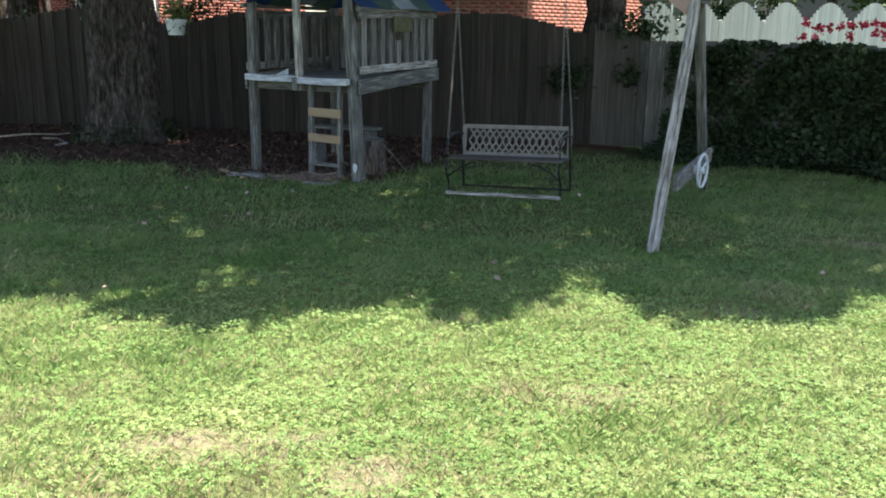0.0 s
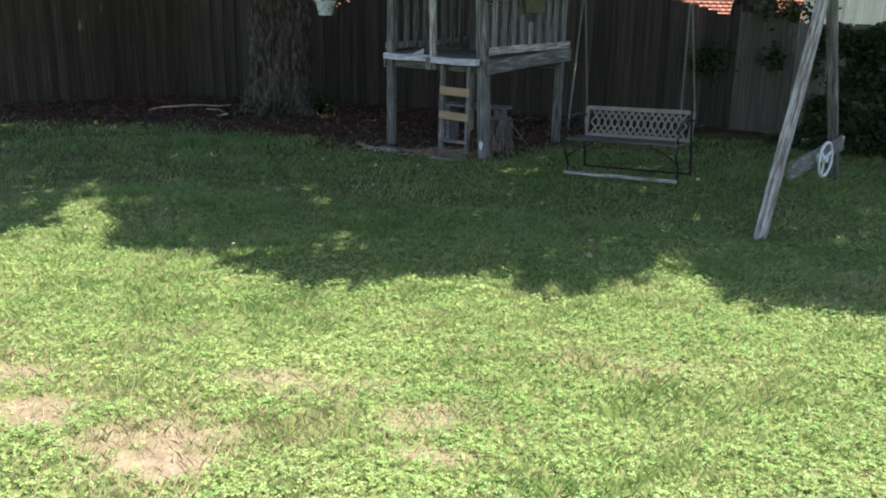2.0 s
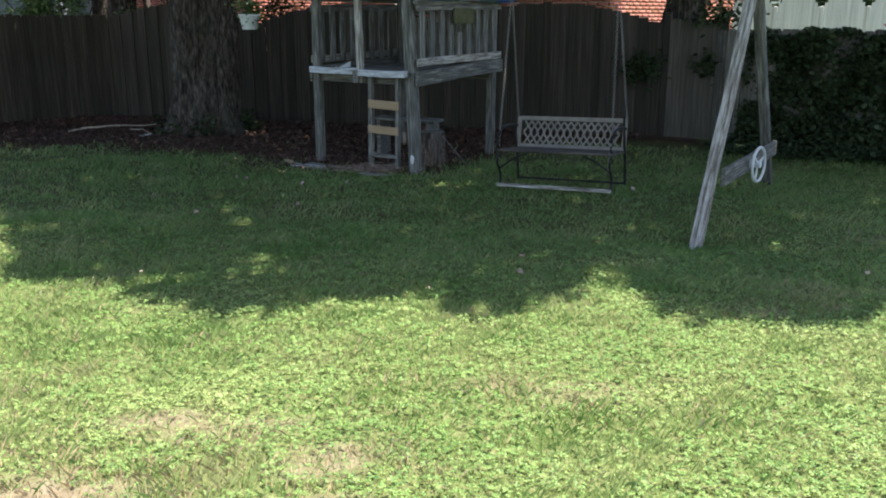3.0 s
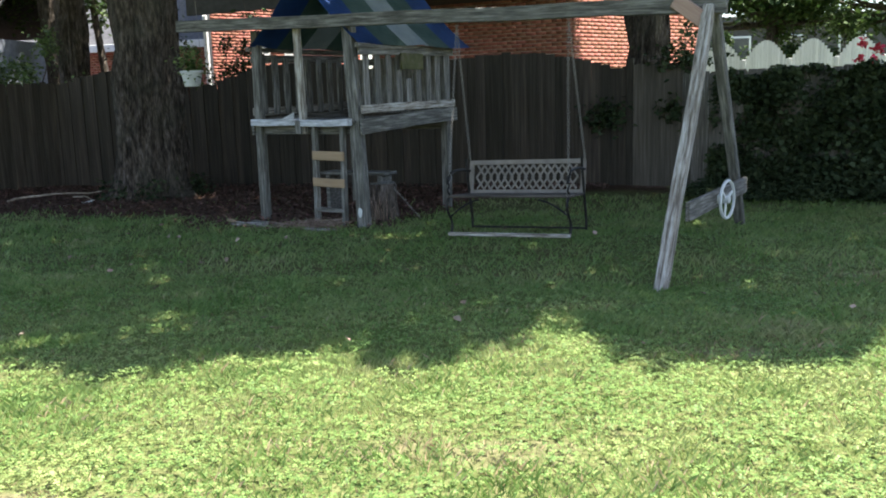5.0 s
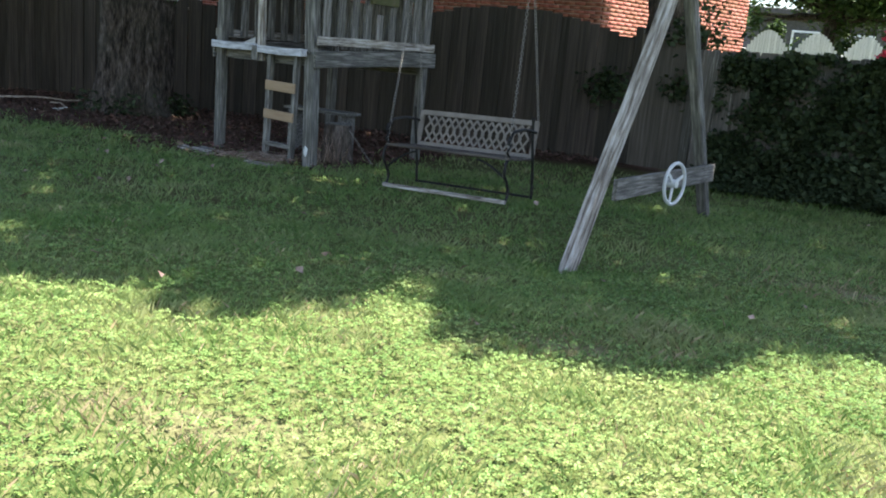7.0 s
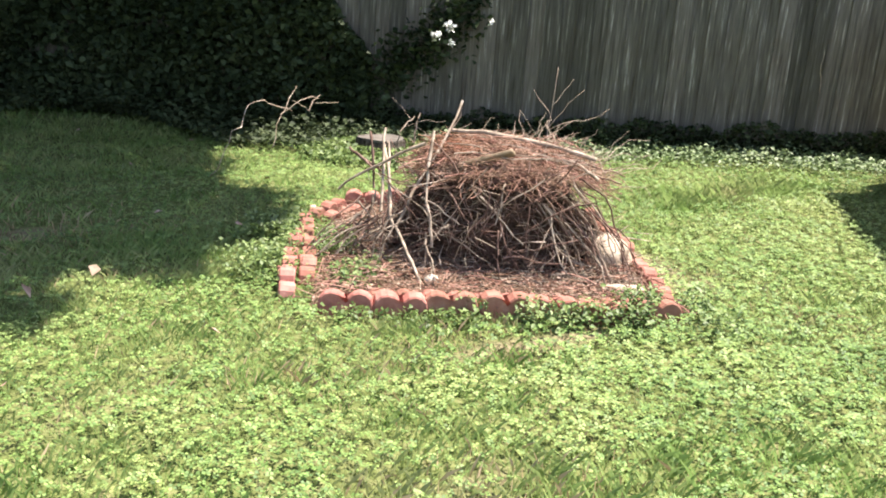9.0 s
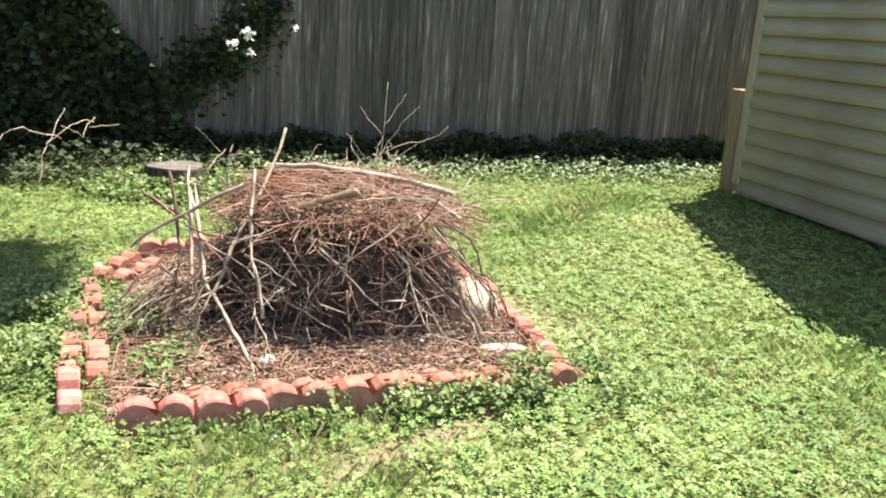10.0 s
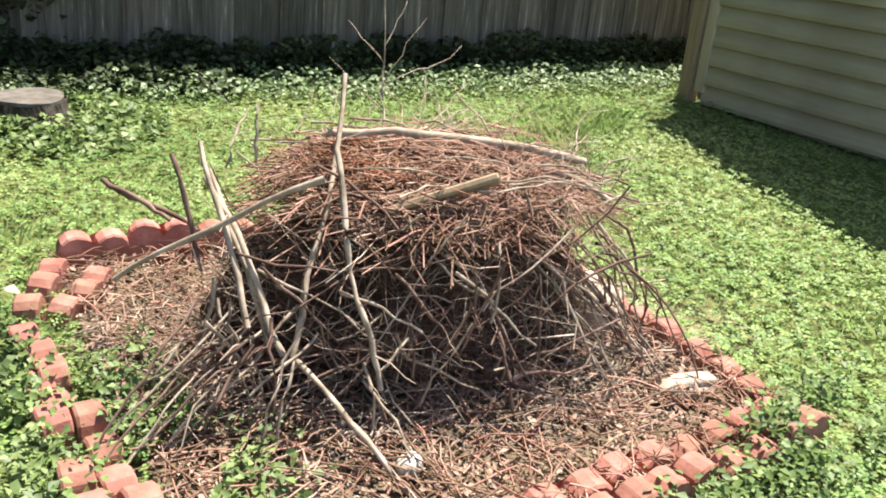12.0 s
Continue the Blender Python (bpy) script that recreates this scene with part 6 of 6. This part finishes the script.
# boards and scraps round the tower
for u, v, z, w, d, h, rz, mt, lab in ((-5.0, -0.42, 0.02, 0.52, 0.10, 0.035, 4, WOOD_PALE, "pale weathered board lying on grass"),
                                      (-4.85, -0.28, 0.02, 0.60, 0.09, 0.03, -6, WOOD_GREY, "grey weathered board lying on soil"),
                                      (-3.95, -0.40, 0.02, 0.36, 0.07, 0.03, 8, WOOD_PALE, "short pale board lying on soil"),
                                      (-5.45, -0.30, 0.02, 0.22, 0.05, 0.03, -20, WOOD_TAN, "small tan wood scrap on soil")):
    loose("loose_board", box_bm(w, d, h, 0.005), mt, TP @ pose(u, v, z, 0, 0, rz), lab, "board")


def plank_bench():
    m = TP @ pose(-4.55, 0.95, 0, 0, 0, 6)
    b = thing("plank_bench", m, "old grey plank bench under the tower", "bench")
    part("seat", box_bm(0.95, 0.28, 0.035, 0.006), WOOD_GREY, b, m=m @ pose(0, 0, 0.50))
    for x in (-0.38, 0.38):
        part("leg", box_bm(0.06, 0.24, 0.49, 0.006), WOOD_GREY, b, m=m @ pose(x, 0, 0.245))


plank_bench()


def paper_scrap(m, s, label):
    bm = bmesh.new()
    a, b, c, d = [bm.verts.new(p) for p in ((-s, 0, 0), (s, 0.01, 0.02), (s * 0.9, 0.03, s * 0.9), (-s * 0.2, 0.05, s * 0.25))]
    bm.faces.new((a, b, c))
    bm.faces.new((a, c, d))
    bmesh.ops.solidify(bm, geom=bm.faces[:], thickness=0.003)
    loose("paper_scrap", bm, PAINT_W, m, label, "paper")


paper_scrap(TP @ pose(-4.86, 0.10, 1.17, 0, 0, 10), 0.10, "crumpled white paper scrap on tower floor")
paper_scrap(TP @ pose(-5.02, 0.12, 1.17, -40, 0, 60), 0.05, "small white paper scrap on tower floor")
paper_scrap(pose(-5.75, 12.35, 0.03, -60, 0, 20), 0.10, "white litter scrap on mulch")
paper_scrap(pose(-5.9, 12.05, 0.03, -80, 0, 70), 0.09, "white litter scrap beside tree")
paper_scrap(TP @ pose(-4.2, 0.9, 0.03, -70, 0, 30), 0.05, "white litter scrap under tower")

# chain lying from the stump
me, cm = chain_mesh((-0.80, 10.36, 0.44), (-0.42, 10.22, 0.05))
loose("loose_chain", me, CHAIN, cm, "dull metal chain draped off the stump", "chain")
g2 = np.random.default_rng(95)
c = np.array([-0.93, 10.20, 0.0]) + np.stack([g2.normal(0, 0.09, 70), g2.normal(0, 0.05, 70), np.zeros(70)], -1)
v, f = tubes(wobbly(c, c + np.stack([g2.normal(0, 0.05, 70), g2.normal(0, 0.03, 70), g2.uniform(0.1, 0.33, 70)], -1), 5, 0.08, g2), np.linspace(0.004, 0.001, 5)[None] * np.ones((70, 1)), 3)
tagged(part("dry_grass", np_mesh("dry_grass", v, f), LITTER), "tuft of dry pale grass by the stump", "grass", kind="stuff")

c = np.array(T(-4.15, -0.25, 0.02)) + np.stack([g2.normal(0, 0.22, 260), g2.normal(0, 0.13, 260), g2.uniform(0, 0.06, 260)], -1)
d = np.stack([g2.normal(0, 0.07, 260), g2.normal(0, 0.07, 260), g2.normal(0, 0.015, 260)], -1)
v, f = tubes(wobbly(c - d, c + d, 4, 0.08, g2), np.full((260, 4), 0.003), 3)
tagged(part("straw_heap", np_mesh("straw_heap", v, f), LITTER), "dry straw heaped at the ladder foot", "straw", kind="stuff")
th, rr = g2.uniform(0, 6.28, 1100), 0.62 + 0.25 * g2.random(1100) ** 2
pts = np.stack([-5.08 + rr * np.cos(th), 13.2 + rr * np.sin(th), 0.02 + 0.30 * g2.random(1100) ** 1.6], -1)
leaf_stuff("trunk_ivy", pts[wave(pts[:, 0], pts[:, 1], 4.0, 2) > -0.1], 0.07, IVY, "low ivy round the tree foot", "ivy", 0.3, 54)


gl = np.random.default_rng(98)
lx, ly = gl.uniform(-7, 6, 90), gl.uniform(5.2, 10.5, 90)
leaf_stuff("lawn_leaves", np.stack([lx, ly, rise(lx, ly) + 0.05], -1), 0.055, LITTER, "scattered pale dry leaves on lawn", "leaves", 0.9, 99)


# ---------------------------------------------------------------- lawn blades and clover
def scatter(n, seed, x0, x1, y0, y1):
    g = np.random.default_rng(seed)
    x, y = g.uniform(x0, x1, n), g.uniform(y0, y1, n)
    ok = ~in_poly(BED, x, y)
    rel = np.stack([x - 9.90, y - 6.48], -1)
    lx, ly = rel @ np.array([-0.454, -0.891]), rel @ np.array([0.891, -0.454])
    ok &= ~((lx > -0.05) & (ly > -0.06))                      # under the shed
    d = np.array([0.767, -0.6415])
    fo = (x - RF_A[0]) * (-d[1]) + (y - RF_A[1]) * d[0]
    ok &= ~((fo > -0.02) & (x > 2.5))                        # beyond the fence
    ok &= g.random(n) > 0.95 * bare(x, y)
    ok &= g.random(n) > 0.97 * mulched(x, y)
    return x[ok], y[ok], g


def tufted(x, y):
    """Where the grass stands long and thick, 0 to 1."""
    t = np.exp(-((x - 8.2) / 0.8) ** 2 - ((y - 6.75) / 0.32) ** 2) + 0.8 * np.exp(-((x - 7.1) / 0.5) ** 2 - ((y - 4.3) / 0.7) ** 2)
    return np.clip(t + 0.45 * np.exp(-((x - 4.9) / 0.9) ** 2 - ((y - 4.0) / 0.55) ** 2), 0, 1)


def clover_share(x, y):
    """How much of the lawn is clover, 0 to 1, in patches with soft edges."""
    w = 0.58 + 0.45 * wave(x, y, 1.5, 4) + 0.45 * wave(x, y, 4.3, 9) + 0.40 * wave(x, y, 10.0, 2)
    w += np.clip((x - 4.5) / 2.5, 0, 1) * 0.55
    return np.clip(w - 0.75 * tufted(x, y), 0.08, 1)


def dry_share(x, y):
    """How much of the grass is dead straw: round bare soil and in worn streaks."""
    d = np.zeros_like(x)
    for cx, cy, rx, ry, k in BARE:
        d = np.maximum(d, k * np.exp(-((x - cx) / (rx * 1.7)) ** 2 - ((y - cy) / (ry * 2.2)) ** 2))
    return np.clip(0.9 * d + 0.16 * np.clip(wave(x, y, 2.1, 7) + 0.15, 0, 1) * (y < 6.5), 0, 0.85)


def blades(g, x, y, h, w, lean):
    """Bent grass blades, one quad each."""
    m = len(x)
    az, ln = g.uniform(0, 6.28, m), lean * h
    wz = az + 1.57 + g.normal(0, 0.3, m)
    z = rise(x, y) - 0.008
    b0 = np.stack([x - np.cos(wz) * w, y - np.sin(wz) * w, z], -1)
    b1 = np.stack([x + np.cos(wz) * w, y + np.sin(wz) * w, z], -1)
    mx, my = x + np.cos(az) * ln * 0.35, y + np.sin(az) * ln * 0.35
    m1 = np.stack([mx + np.cos(wz) * w * 0.8, my + np.sin(wz) * w * 0.8, z + h * 0.6], -1)
    tip = np.stack([x + np.cos(az) * ln, y + np.sin(az) * ln, z + h], -1)
    v = np.stack([b0, b1, m1, tip], 1).reshape(-1, 3)
    return v, np.arange(m)[:, None] * 4 + np.array([[0, 1, 2, 3]])


def grass():
    for name, n, box, hgt, wid, seed, lab in (("grass", 400000, (-4.5, 9.5, 1.0, 7.2), 0.036, 0.0020, 101, "sunlit lawn grass blades of uneven height"),
                                              ("shaded_grass", 110000, (-6.5, 12.2, 6.6, 10.9), 0.045, 0.0036, 103, "thin shaded lawn grass blades"),
                                              ("rear_grass", 90000, (-10.0, 12.0, -6.0, 1.2), 0.045, 0.006, 104, "lawn grass blades near the house side"),
                                              ("far_grass", 46000, (-12.5, 5.5, 8.5, 12.5), 0.048, 0.006, 102, "shaded lawn grass under the trees")):
        x, y, g = scatter(n, seed, *box)
        cs = clover_share(x, y)
        k = g.random(len(x)) > np.maximum(0.85 * cs, thin(x, y))
        x, y, cs = x[k], y[k], cs[k]
        m = len(x)
        h = hgt * g.uniform(0.5, 1.5, m) * (1.2 - 0.5 * cs) * (1 + 0.3 * np.clip(wave(x, y, 0.9, 6), 0, 1)) * (1 + 0.8 * tufted(x, y))
        lean, w = g.uniform(0.25, 1.15, m), wid * g.uniform(0.7, 1.3, m)
        dead = g.random(m) < dry_share(x, y)
        for sel, mat, nm, lb in ((~dead, GRASS, name, lab), (dead, STRAW, "dry_grass", "dead straw-coloured grass blades in lawn")):
            if sel.sum() > 50:
                v, f = blades(g, x[sel], y[sel], h[sel], w[sel], lean[sel])
                tagged(part(nm, np_mesh(nm, v, f), mat), lb, "grass", kind="stuff")


def clover():
    x, y, g = scatter(430000, 111, -4.5, 12.2, 1.3, 10.4)
    cs = clover_share(x, y)
    dist = np.hypot(x - 3, y - 2.5)
    k = g.random(len(x)) < np.clip(1.25 * cs - 0.12, 0.02, 1) * np.clip(1.25 - dist / 11, 0.35, 1)
    x, y, cs = x[k], y[k], cs[k]
    m = len(x)
    z = rise(x, y) + g.uniform(0.012, 0.036, m) * (0.5 + 0.7 * cs) + 0.020 * np.clip(wave(x, y, 8.0, 5), 0, 1) + 0.012 * np.clip(wave(x, y, 19.0, 3), 0, 1)
    s = g.uniform(0.0065, 0.0125, m) * (1 + 0.28 * np.clip((x - 4) / 2, 0, 1))
    a0 = g.uniform(0, 6.28, m)
    tx, ty = g.normal(0, 0.25, m), g.normal(0, 0.25, m)
    vs = []
    for q in range(3):
        a = a0 + q * 2.094
        ca, sa = np.cos(a), np.sin(a)

        def pt(r, t):
            dx, dy = s * (r * ca - t * sa), s * (r * sa + t * ca)
            return np.stack([x + dx, y + dy, z + dx * tx + dy * ty], -1)
        vs.append(np.stack([pt(0.05, 0), pt(0.75, -0.52), pt(1.15, 0), pt(0.75, 0.52)], 1))
    v = np.concatenate(vs, 1).reshape(-1, 3)
    i = np.arange(m * 3)[:, None] * 4
    f = i + np.array([[0, 1, 2, 3]])
    ob = part("clover", np_mesh("clover", v, f), CLOVER)
    tagged(ob, "bright clover leaves spread through the lawn", "clover", kind="stuff")


grass()
clover()
